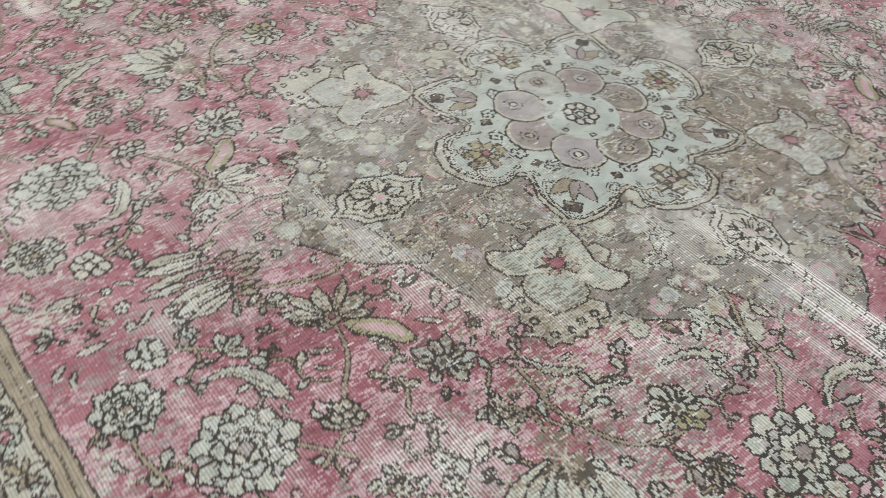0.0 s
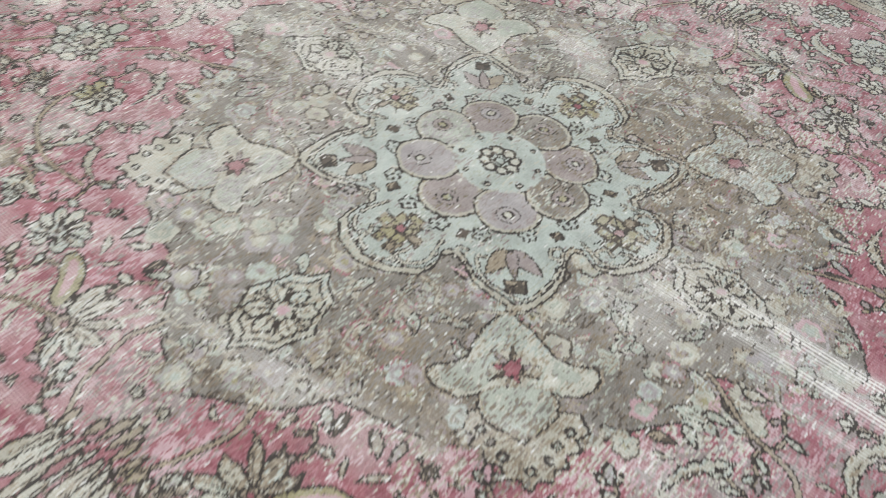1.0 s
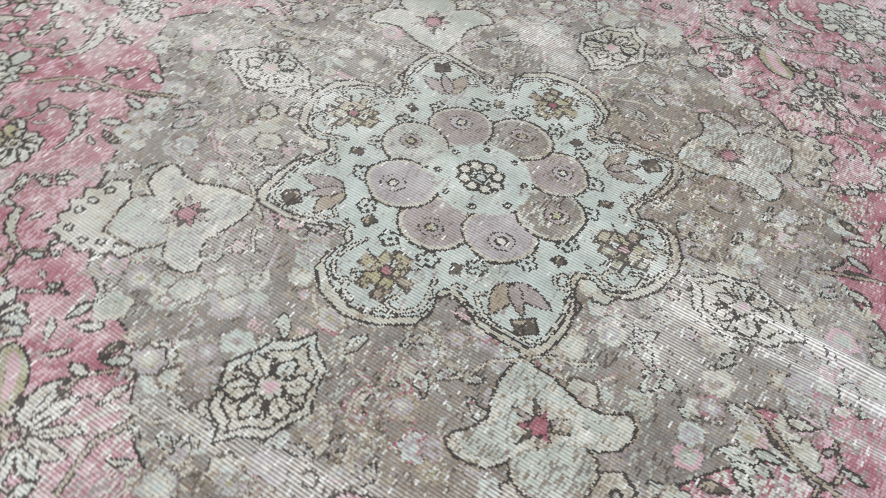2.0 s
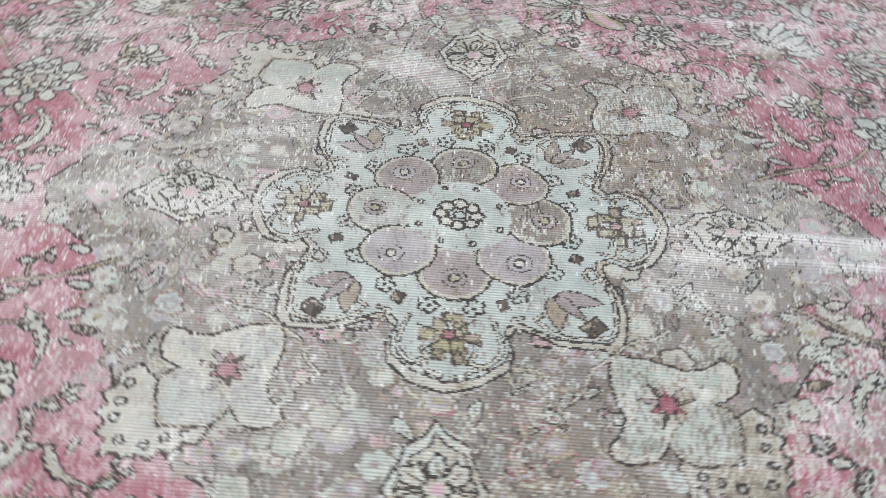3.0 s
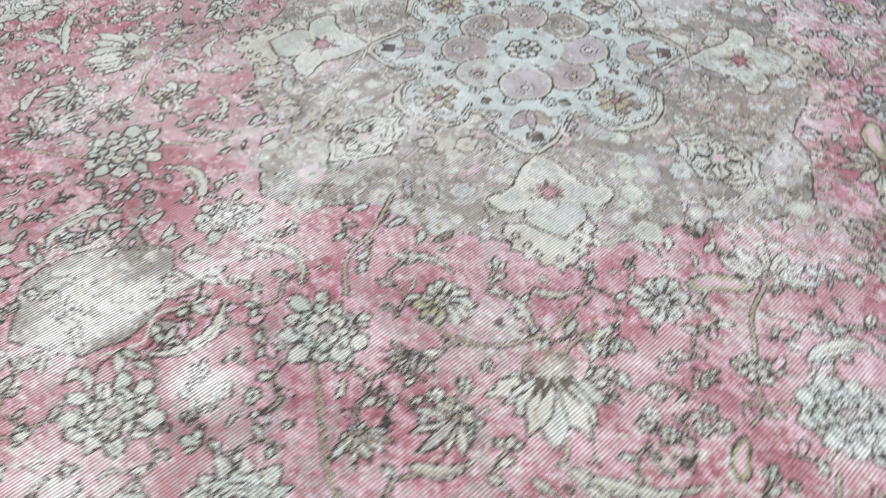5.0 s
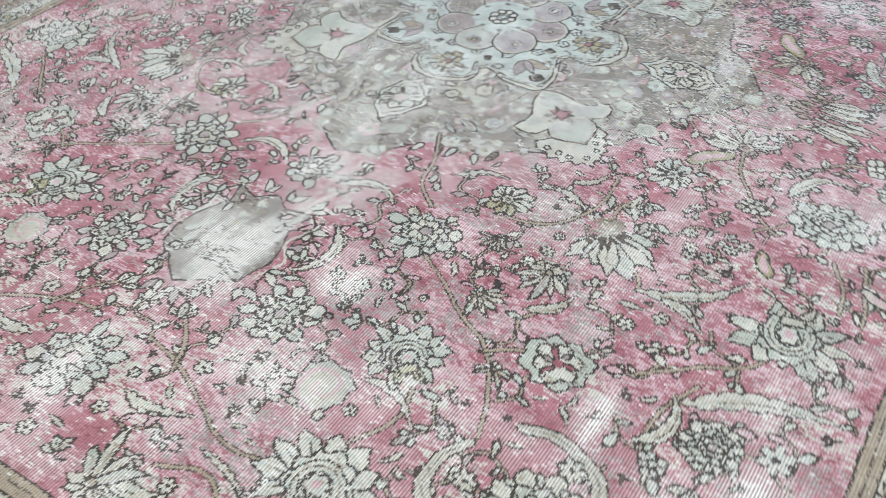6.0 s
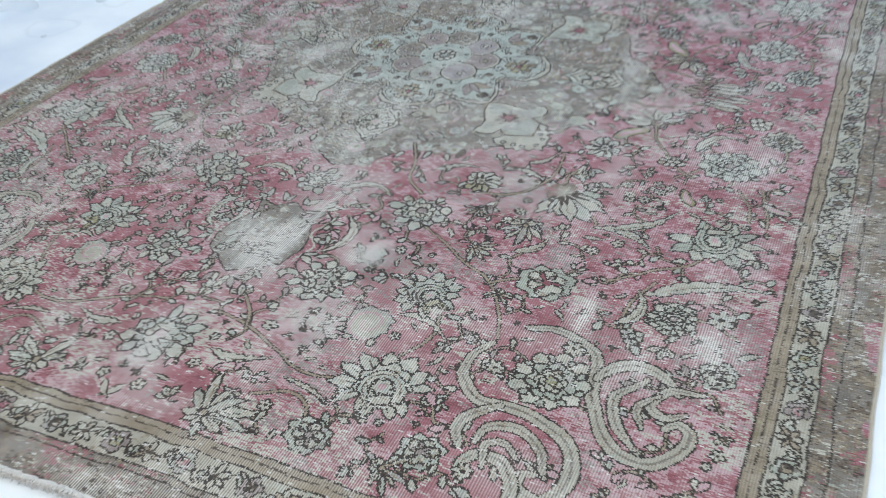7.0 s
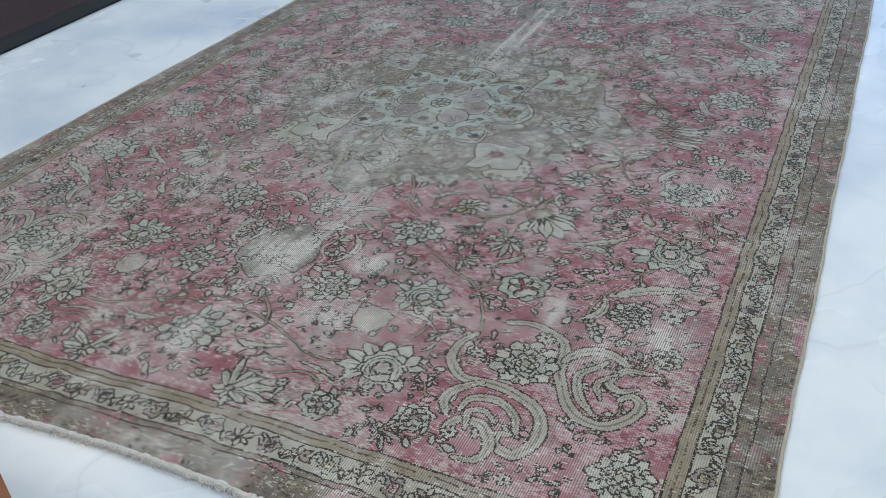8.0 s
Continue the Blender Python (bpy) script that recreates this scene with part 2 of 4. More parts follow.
# wear: bare along the old fold, on the pendant and where feet went; the last blob paints in the haze of grazing light
# (x, y, half width, half length, strength)
WORN_HAZE = [(0.055, 0.80, 0.007, 0.33, 1.0), (0.0, 0.62, 0.008, 0.34, 0.9), (0.03, 0.70, 0.05, 0.38, 0.4), (0.03, -0.72, 0.05, 0.14, 0.12), (-0.60, 0.5, 0.04, 0.35, 0.3), (0.12, 0.63, 0.010, 0.15, 0.45), (-0.69, 0.45, 0.010, 0.4, 0.5),
        (0.03, -1.02, 0.035, 0.11, 1.15), (-0.04, -1.02, 0.05, 0.08, 0.55), (0.075, -0.95, 0.02, 0.16, 0.8), (-0.03, -1.0, 0.09, 0.05, 0.4), (0.262, -0.975, 0.05, 0.04, 0.9), (-0.02, -1.38, 0.07, 0.09, 0.6), (0.764, -0.99, 0.025, 0.06, 1.0),
        (1.02, -1.0, 0.06, 0.07, 0.7), (0.93, -1.11, 0.05, 0.05, 0.5), (0.28, -1.2, 0.12, 0.08, 0.4), (0.04, -0.72, 0.09, 0.08, 0.4), (0.0, -0.35, 0.05, 0.25, 0.2),
        (0.12, -1.70, 0.08, 0.03, 0.7), (0.12, -1.515, 0.06, 0.03, 0.5), (0.9, -0.3, 0.12, 0.1, 0.35), (0.0, 0.0, 0.5, 0.45, 0.06), (0.05, -0.28, 0.35, 0.22, 0.22), (-0.45, -0.62, 0.3, 0.22, 0.2)]
wear_haze = 0.62 * np.clip(value_noise(0.11, 0.16, 3) * 0.6 + value_noise(0.035, 0.05, 4) * 0.4 - 0.47, 0, 1) * 2.0
STREAK = 0.1 + 1.1 * value_noise(0.011, 0.09, 5) + 0.6 * value_noise(0.04, 0.05, 6)
for x, y, a, b, s in WORN_HAZE:
    wear_haze += s * np.exp(-((PX - x) / a) ** 2 - ((PY - y) / b) ** 2) * STREAK
wear_haze = np.clip((wear_haze + 0.05) * (1 - 0.72 * np.exp(-((PX / 0.3) ** 2 + (PY / 0.29) ** 2) ** 2)), 0, 1)
KEEP = KEEP > 0.03 + 0.34 * wear_haze

tone = np.full((NY, NX), TONE["rose"], np.int8)
owner = np.zeros((NY, NX), np.int32)
PARTS = [("field", "faded rose-red wool field")]


def part_id(name, label=""):
    PARTS.append((name, label))
    return len(PARTS) - 1


def window(pts, pad):
    x0, y0 = pts.min(0) - pad - 0.012
    x1, y1 = pts.max(0) + pad + 0.012
    i0, i1 = max(0, int((x0 + HX) / CELL)), min(NX, int((x1 + HX) / CELL) + 2)
    j0, j1 = max(0, int((y0 + HY) / CELL)), min(NY, int((y1 + HY) / CELL) + 2)
    return (slice(j0, max(j0, j1)), slice(i0, max(i0, i1)))


def inside(pts, w):
    x, y = GX[w], GY[w]
    odd = np.zeros(x.shape, bool)
    a = pts[-1]
    for b in pts:
        if a[1] != b[1]:
            odd ^= ((a[1] > y) != (b[1] > y)) & (x < (b[0] - a[0]) * (y - a[1]) / (b[1] - a[1]) + a[0])
        a = b
    return odd


def near(pts, w, half):
    x, y = GX[w], GY[w]
    hit = np.zeros(x.shape, bool)
    half = np.broadcast_to(np.asarray(half, float), (len(pts),))
    for i in range(len(pts) - 1):
        a, d = pts[i], pts[i + 1] - pts[i]
        q = max(d @ d, 1e-12)
        s = np.clip(((x - a[0]) * d[0] + (y - a[1]) * d[1]) / q, 0, 1)
        hit |= (x - a[0] - s * d[0]) ** 2 + (y - a[1] - s * d[1]) ** 2 < (half[i] + s * (half[i + 1] - half[i])) ** 2
    return hit


def curve(pts, steps=6, closed=False):
    """A smooth line through the points."""
    p = np.asarray(pts, float)
    p = np.vstack([p[-1], p, p[0], p[1]]) if closed else np.vstack([2 * p[0] - p[1], p, 2 * p[-1] - p[-2]])
    out = []
    for i in range(1, len(p) - 2):
        for s in np.arange(steps) / steps:
            a, b, c, d = p[i - 1], p[i], p[i + 1], p[i + 2]
            out.append(0.5 * (2 * b + (c - a) * s + (2 * a - 5 * b + 4 * c - d) * s * s + (3 * b - a - 3 * c + d) * s ** 3))
    if not closed:
        out.append(p[-2])
    return np.array(out)


INK = 0.0020        # half width of the dark outlines


class Stitch:
    """Draws into the loom from a motif's own axes: u ahead, v to the side."""

    def __init__(self, own, x=0.0, y=0.0, angle=0.0, size=1.0, sx=1, sy=1):
        a = radians(angle)
        self.m = np.array([[math.cos(a), math.sin(a)], [-math.sin(a), math.cos(a)]]) * size
        self.o, self.s, self.own, self.size = np.array([x, y]), np.array([sx, sy]), own, size

    def to(self, pts):
        return (np.asarray(pts, float) @ self.m + self.o) * self.s

    def set(self, w, mask, colour):
        if colour == "dark":
            mask = mask & KEEP[w]
        tone[w][mask] = TONE[colour]
        owner[w][mask] = self.own

    def fill(self, pts, colour, ink=INK, rim="dark"):
        p = self.to(pts)
        ink = min(ink, max(0.0018, 0.085 * self.size)) if self.size < 0.034 else ink
        w = window(p, 0.006)
        if w[0].stop <= w[0].start or w[1].stop <= w[1].start:
            return
        self.set(w, inside(p, w), colour)
        if ink:
            self.set(w, near(np.vstack([p, p[:1]]), w, ink), rim)

    def line(self, pts, half, colour):
        p = self.to(pts)
        w = window(p, float(np.max(half)))
        if w[0].stop > w[0].start and w[1].stop > w[1].start:
            self.set(w, near(p, w, half), colour)

    def petal(self, at, way, length, width, colour, ink=INK, blunt=0.7):
        """A petal from a point at a bearing in degrees."""
        s = np.linspace(0, 1, 9)
        half = width * np.sin(np.pi * s ** blunt) ** 0.8 * 0.5
        e = np.vstack([np.c_[s * length, half], np.c_[s * length, -half][::-1][1:-1]])
        a = radians(way)
        r = np.array([[math.cos(a), math.sin(a)], [-math.sin(a), math.cos(a)]])
        self.fill(e @ r + np.asarray(at, float), colour, ink)

    def disc(self, at, r, colour, ink=INK, n=12):
        a = np.arange(n) * 2 * np.pi / n
        self.fill(np.c_[at[0] + r * np.cos(a), at[1] + r * np.sin(a)], colour, ink)


# motifs, one unit in size
hand = np.random.default_rng(77)


def lobed(k, n, r, depth, colour, ink=INK, turn=0.0, squash=1.0, at=(0.0, 0.0), rim="dark"):
    """A ring of pointed petals drawn as one notched outline."""
    pts = []
    for i in range(n):
        rr, lean = r * (0.93 + 0.14 * hand.random()), 0.12 * (hand.random() - 0.5)
        for f, q in ((0, 1 - depth), (0.2, 0.90), (0.36, 0.93), (0.5 + lean, 1.0), (0.68, 0.9), (0.84, 0.85)):
            w = 2 * math.pi * (i + f) / n + turn
            pts.append((at[0] + rr * q * math.cos(w), at[1] + rr * q * math.sin(w) * squash))
    k.fill(pts, colour, ink, rim)


def tongue(k, at, way, length, width, colour, vein="", ink=INK, hook=0.0):
    """A pointed petal, a little crooked, with or without a vein."""
    e = np.array([(0, .30), (.3, .72), (.55, 1.0), (.70, .92), (.84, .50), (1.0, .1 + hook), (.82, -.55), (.6, -.95), (.3, -.72), (0, -.30)])
    if hand.random() < 0.07:
        return
    length, width = length * (0.8 + 0.36 * hand.random()), width * (0.78 + 0.4 * hand.random())
    e = e + (hand.random(e.shape) - 0.5) * (0.09, 0.34)
    a = radians(way + 10 * (hand.random() - 0.5))
    r = np.array([[math.cos(a), math.sin(a)], [-math.sin(a), math.cos(a)]])
    k.fill(e * (length, width / 2) @ r + np.asarray(at, float), colour, ink)
    if vein:
        k.line(np.array([(0.12 * length, 0), (0.66 * length, 0.04 * length)]) @ r + np.asarray(at, float), 0.0015, vein)


def rays(k, r0, r1, n, colour, turn=0.0, half=0.0017, bend=0.0):
    """Short strokes round a heart."""
    for i in range(n):
        a, b = 360 * i / n + turn, 360 * i / n + turn + bend
        k.line([(r0 * math.cos(radians(a)), r0 * math.sin(radians(a))), (r1 * math.cos(radians(b)), r1 * math.sin(radians(b)))], half, colour)


def around(n, r):
    return [(360 * i / n, (r * math.cos(2 * math.pi * i / n), r * math.sin(2 * math.pi * i / n))) for i in range(n)]


def dahlia(k, a="ivory", b="sage", heart="mauve", n=11):
    for i, (w, at) in enumerate(around(n, 0.46)):
        tongue(k, at, w, 0.58 if i % 3 else 0.46, 0.40, a if i % 2 else b, "umber" if i % 3 == 0 else "")
    lobed(k, 9, 0.66, 0.22, b, turn=0.3)
    rays(k, 0.46, 0.62, 14, "dark", 8, bend=12)
    lobed(k, 7, 0.47, 0.28, a)
    rays(k, 0.2, 0.36, 9, "umber", 0, bend=-16)
    lobed(k, 5, 0.2, 0.2, heart)


def daisy(k, a="ivory", b="olive"):
    for i, w in enumerate((-165, -132, -98, -64, -32, 0, 32, 64, 98, 132, 165)):
        tongue(k, (0.2 * math.cos(radians(w)), 0.2 * math.sin(radians(w))), w, 0.72 if abs(w) < 120 else 0.5, 0.40, b if 30 < w < 110 else a, "umber" if i % 2 else "")
    rays(k, 0.08, 0.5, 11, "dark", 6, 0.0021)
    lobed(k, 6, 0.26, 0.3, "sand" if b == "olive" else b)
    k.disc((0, 0), 0.10, "umber", 0)


def floret(k, a="ivory", n=6):
    lobed(k, n, 1.0, 0.42, a)
    k.disc((0, 0), 0.24, "dark", 0)


def fan(k, a="ivory", b="umber"):
    for i, w in enumerate((-62, 62, -45, 45, -27, 27, -9, 9)):
        tongue(k, (0.0, 0), w, 1.05 - 0.16 * (i % 2), 0.34, a if i % 3 else "sage", "tan" if i % 2 else "")
    for w in (-60, -36, -12, 12, 36, 60):
        tongue(k, (-0.05, 0), w, 0.44, 0.16, b, ink=0)
    k.fill([(-.32, -.30), (-.1, -.36), (.06, -.14), (.10, .06), (-.05, .30), (-.3, .26), (-.4, 0)], "brown", 0)
    rays(k, 0.02, 0.24, 7, "sand", 20)


def lotus(k, a="ivory", b="sage", c="sand"):
    for i, w in enumerate((155, -155, 122, -122, 90, -90, 60, -60, 30, -30, 0)):
        tongue(k, (0.16 * math.cos(radians(w)), 0.32 * math.sin(radians(w))), w, 0.80, 0.40, a if i % 3 else b, "umber" if i % 2 else "")
    lobed(k, 9, 0.66, 0.2, b, squash=0.92, at=(0.02, 0))
    for r in (0.54, 0.42, 0.30):
        t = np.linspace(-2.1, 2.1, 9)
        k.line(np.c_[-0.1 + r * np.cos(t), r * 0.9 * np.sin(t)], 0.0017, "dark" if r != 0.42 else "umber")
    lobed(k, 6, 0.24, 0.25, a, at=(-0.06, 0))
    k.disc((-0.06, 0), 0.09, "blush", 0)
    for q in (-1, 1):
        tongue(k, (-0.36, 0.06 * q), 180 - 26 * q, 0.58, 0.26, c, "dark")
    k.fill([(-.55, -.2), (-.34, -.26), (-.28, .22), (-.52, .2)], c)


def peony(k, a="ivory", b="sage", heart="olive"):
    lobed(k, 9, 1.0, 0.26, a)
    for w, at in around(9, 0.60):
        tongue(k, at, w - 18, 0.30, 0.22, b)
    lobed(k, 7, 0.68, 0.24, b, turn=0.4)
    rays(k, 0.36, 0.60, 10, "dark", 0, bend=10)
    lobed(k, 6, 0.44, 0.26, a, turn=0.1)
    for w, at in around(5, 0.2):
        k.disc(at, 0.13, a, INK * 0.9, 7)
    k.fill([(-.15, -.13), (.14, -.15), (.15, .14), (-.14, .14)], heart)


def blossom(k, a="ivory", heart="red", b="sage"):
    lobed(k, 8, 1.0, 0.2, b, ink=INK if hand.random() < 0.6 else 0.0012)
    lobed(k, 6, 0.72, 0.3, a, turn=0.3)
    for w, at in around(6, 0.12):
        tongue(k, at, w + 20, 0.44, 0.2, heart if w % 120 else "mauve")
    rays(k, 0.5, 0.68, 8, "umber", 15)
    k.disc((0, 0), 0.15, heart, 0)


def bud(k, a="ivory", b="sage"):
    for w in (-52, 52, 0):
        tongue(k, (0, 0), w, 0.95, 0.5, a if w else b, "umber")
    k.line([(-0.8, 0.1), (-0.3, -0.04), (0, 0)], 0.0022, "dark")
    tongue(k, (-0.4, 0), 130, 0.45, 0.22, b)


def spray(k, a="ivory", b="sage"):
    for i, w in enumerate((-82, 82, -56, 56, -28, 28, 0)):
        tongue(k, (-0.45, 0), w, 1.15 if abs(w) < 60 else 0.8, 0.27, b if i % 3 == 0 else a, "umber" if i % 2 else "tan", hook=0.5 * (-1) ** i)
    for w in (140, 182, 224):
        tongue(k, (-0.45, 0), w, 0.42, 0.28, a)
    k.disc((-0.42, 0), 0.12, "tan", INK * 0.8, 7)


def half_leaf(k, a="olive", b="blush"):
    k.fill(curve([(-0.9, 0.05), (-0.4, 0.42), (0.3, 0.46), (0.9, 0.1), (0.6, -0.2), (0, -0.12), (-0.5, -0.16)], 5, True), a)
    k.fill(curve([(-0.6, 0.06), (-0.1, 0.28), (0.5, 0.24), (0.6, 0.02), (0, 0.02)], 5, True), b, 0)


def lily(k):
    for i, w in enumerate((-84, 84, -52, 52, -20, 22)):
        tongue(k, (-0.2, 0), w, 1.12, 0.36, "ivory" if abs(w) > 30 else "sand", "umber", hook=0.8 * (-1) ** i)
    lobed(k, 5, 0.24, 0.3, "tan", at=(-0.25, 0))
    k.disc((-0.22, 0), 0.09, "red")


def spiky(k):
    for i, y in enumerate(np.linspace(-0.8, 0.8, 8)):
        ln = 1.0 - 0.45 * abs(y)
        tongue(k, (-0.5 * ln, y * 0.85), 16 * y, 1.4 * ln, 0.26, "sand" if i % 2 else "ivory", "umber")
        tongue(k, (-0.55 * ln, y * 0.85 + 0.08), 168, 0.55 * ln, 0.16, "tan")
    tongue(k, (-0.3, 0.0), 0, 0.7, 0.18, "red")


def cloud(k):
    """A round paisley, mostly worn away: pale swirl inside a broken rim."""
    lobed(k, 9, 1.0, 0.12, "sage", 0.0016)
    lobed(k, 7, 0.78, 0.15, "sand", 0)
    t = np.linspace(0.3, 9.0, 26)
    k.line(np.c_[(0.9 - 0.08 * t) * np.cos(t), (0.9 - 0.08 * t) * np.sin(t)], 0.0042, "blush")
    k.line(np.c_[(0.8 - 0.08 * t) * np.cos(t), (0.8 - 0.08 * t) * np.sin(t)], 0.0026, "ivory")
    for w in (20, 48, 78, 108, 140):
        tongue(k, (0.85 * math.cos(radians(w)), 0.85 * math.sin(radians(w))), w, 0.36, 0.34, "ivory")


def cluster(k, a="ivory"):
    for x, y in ((0, 0), (0.55, 0.2), (-0.5, 0.25), (0.2, 0.6), (-0.2, -0.55), (0.5, -0.4), (-0.6, -0.3), (-0.25, 0.7)):
        k.disc((x, y), 0.34, a)


def curved_leaf(k, pts, width, a="ivory", b="sand"):
    c = curve(pts, 7)
    s = np.linspace(0, 1, len(c))
    half = width * np.sin(np.pi * np.clip(s * 0.96 + 0.02, 0, 1) ** 0.75) * (0.30 + 0.11 * np.sign(np.sin(s * 44)))
    k.line(c, half + INK * 0.9, "dark")
    k.line(c, np.maximum(half - INK * 0.7, 0.0012), a)
    k.line(c[3:-3], 0.0022, b)
    if width > 0.025:
        k.line(c[5:-5] + (0.003, 0.003), 0.0013, "umber")


def vine(k, pts, a="tan"):
    c = curve(pts, 8)
    k.line(c, 0.0050, "dark")
    k.line(c, 0.0028, a)


def band(k, pts, half, a="sand", b="taupe"):
    c = curve(pts, 8)
    s = np.linspace(0, 1, len(c))
    h = half * (0.55 + 0.45 * np.sin(np.pi * s))
    k.line(c, h + INK, "dark")
    k.line(c, h - INK * 0.6, a)
    k.line(c[2:-2], np.maximum(h[2:-2] * 0.16, 0.0016), b)


def four(draw, name, x, y, size, angle, label="", **more):
    """One motif in all four quarters of the field (or two, on an axis)."""
    for sx in (1, -1) if x > 0.012 else (1,):
        for sy in (1, -1) if y > 0.012 else (1,):
            jx, jy, ja, js = (rng.random(4) - 0.5) * (0.008, 0.008, 8, 0.08)
            draw(Stitch(part_id(name, label), x + jx, y + jy, angle + ja, size * (1 + js), sx, sy), **more)


def four_lines(draw, name, pts, *rest, label=""):
    for sx in (1, -1):
        for sy in (1, -1):
            draw(Stitch(part_id(name, label), 0, 0, 0, 1, sx, sy), pts, *rest)


# borders, from the edge inwards
def frame_band(x, y, colour, own, ink=INK):
    Stitch(own).fill([(-x, -y), (x, -y), (x, y), (-x, y)], colour, ink)


base = part_id("outer_border", "faded brown outer border with rose remains")
tone[:], owner[:] = TONE["brown"], base
r1, r2 = value_noise(0.05, 0.05, 11), value_noise(0.09, 0.09, 12)
for c, lo, hi, f in (("taupe", 0.0, 0.30, r1), ("rose", 0.82, 1.0, r2)):
    tone[(f > lo) & (f < hi)] = TONE[c]
frame_band(1.246, 1.664, "brown", part_id("guard_stripe", "plain brown guard stripe"), 0.0016)
floral = part_id("floral_border", "narrow ivory border with small dark-edged flowers")
frame_band(1.213, 1.648, "sand", floral)
# flowers of the narrow border
STEP = 0.068
for side in range(4):
    long = side % 2 == 0
    run, mid = (FY + 0.03, 1.1835) if long else (FX + 0.03, 1.615)
    count = int(2 * run / STEP)
    for i in range(count + 1):
        s = -run + 2 * run * i / count
        x, y = (mid, s) if long else (s, mid)
        if side > 1:
            x, y = -x, -y
        turn = (90 if long else 0) + (180 if side > 1 else 0)
        k = Stitch(part_id("border_flower"), x, y, turn + (rng.random() - 0.5) * 24, 1.0)
        hue = ("ivory", "sage", "tan", "mauve")[i % 4]
        if i % 2:
            lobed(k, 5, 0.026, 0.34, hue, 0.0018)
            lobed(k, 4, 0.013, 0.25, ("olive", "rose", "umber")[i % 3], 0.0015)
        else:
            for w in (35, 90, 145, -35, -90, -145):
                tongue(k, (0, 0), w, 0.030, 0.014, hue if abs(w) != 90 else "sand", ink=0.0018)
            k.disc((0, 0), 0.006, "umber", 0, 7)
        k = Stitch(floral, x, y, turn, 1.0)
        flip = (-1) ** i
        k.line(curve([(0.0, 0.0), (0.018, 0.018 * flip), (0.034, 0.022 * flip), (0.047, 0.0)], 4), 0.0017, "dark")
        tongue(k, (0.036, 0.020 * flip), -120 * flip, 0.034, 0.013, "sage", ink=0.0018)
        tongue(k, (-0.040, -0.018 * flip), 60 * flip, 0.024, 0.011, "ivory", ink=0.0017)
frame_band(1.154, 1.583, "tan", part_id("inner_guard", "tan inner guard stripe"), 0.0019)
Stitch(len(PARTS) - 1).line([(-1.137, -1.565), (1.137, -1.565), (1.137, 1.565), (-1.137, 1.565), (-1.137, -1.565)], 0.0018, "umber")
frame_band(FX, FY, "rose", 0, 0.0020)
PARTS[0] = ("field", "faded rose-red wool field")

# medallion ground
QUARTER = [(0, .665), (.05, .645), (.10, .60), (.135, .545), (.15, .505), (.19, .525), (.25, .51), (.30, .478), (.35, .452), (.42, .41), (.455, .36), (.49, .32),
           (.515, .27), (.53, .205), (.548, .165), (.60, .125), (.645, .07), (.675, .0)]


def all_round(q):
    """A closed outline from its quarter between the two axes."""
    q = list(q)
    return np.array(q + [(x, -y) for x, y in q[::-1][1:]] + [(-x, -y) for x, y in q[1:]] + [(-x, y) for x, y in q[::-1][1:-1]])


ground = part_id("medallion_ground", "faded taupe medallion ground with pale worn blooms")
Stitch(ground).fill(all_round(QUARTER), "taupe", 0.0022)
spots = np.random.default_rng(21)
# ghost flowers on the ground: soft, pale-rimmed, hardly any dark left
for i in range(2100):
    x, y = (spots.random(2) - 0.5) * (1.36, 1.34)
    j, ii = int((y + HY) / CELL), int((x + HX) / CELL)
    if owner[j, ii] != ground:
        continue
    c = ("sage", "lilac", "mauve", "sand", "mint", "tan", "ivory", "sage", "blush", "sand", "mauve", "lilac", "ivory")[i % 13]
    k = Stitch(ground, x, y, spots.random() * 360, 0.010 + 0.018 * spots.random())
    what = (i // 13) % 6
    if what == 0:
        sweep = curve([(-2.4, 0), (-0.8, 0.9), (0.7, 0.2), (2.4, 1.0)], 5)
        k.line(sweep, 0.0052, "brown")
        k.line(sweep, 0.0024, ("sage", "sand", "lilac")[i % 3])
    elif what < 4:
        lobed(k, 5 + i % 3, 1.0, 0.22, c, 0.0017 if i % 3 else 0, rim=("brown", "taupe", "umber", "brown")[i % 4])
        lobed(k, 5, 0.62, 0.25, ("ivory", "sage", "sand", "lilac")[i % 4], 0)
        k.disc((0.05, 0), 0.26, ("ivory", "mint", "mauve", "ivory", "olive")[i % 5], 0, 7)
        if i % 7 == 0:
            rays(k, 0.66, 0.9, 7, "umber", 10)
    elif what == 4:
        for w in (-40, 0, 40):
            tongue(k, (-0.6, 0), w, 1.5, 0.5, c, "tan", 0)
    else:
        tongue(k, (-1, 0), 0, 2.0, 0.9, "sage", "brown", 0.0012)

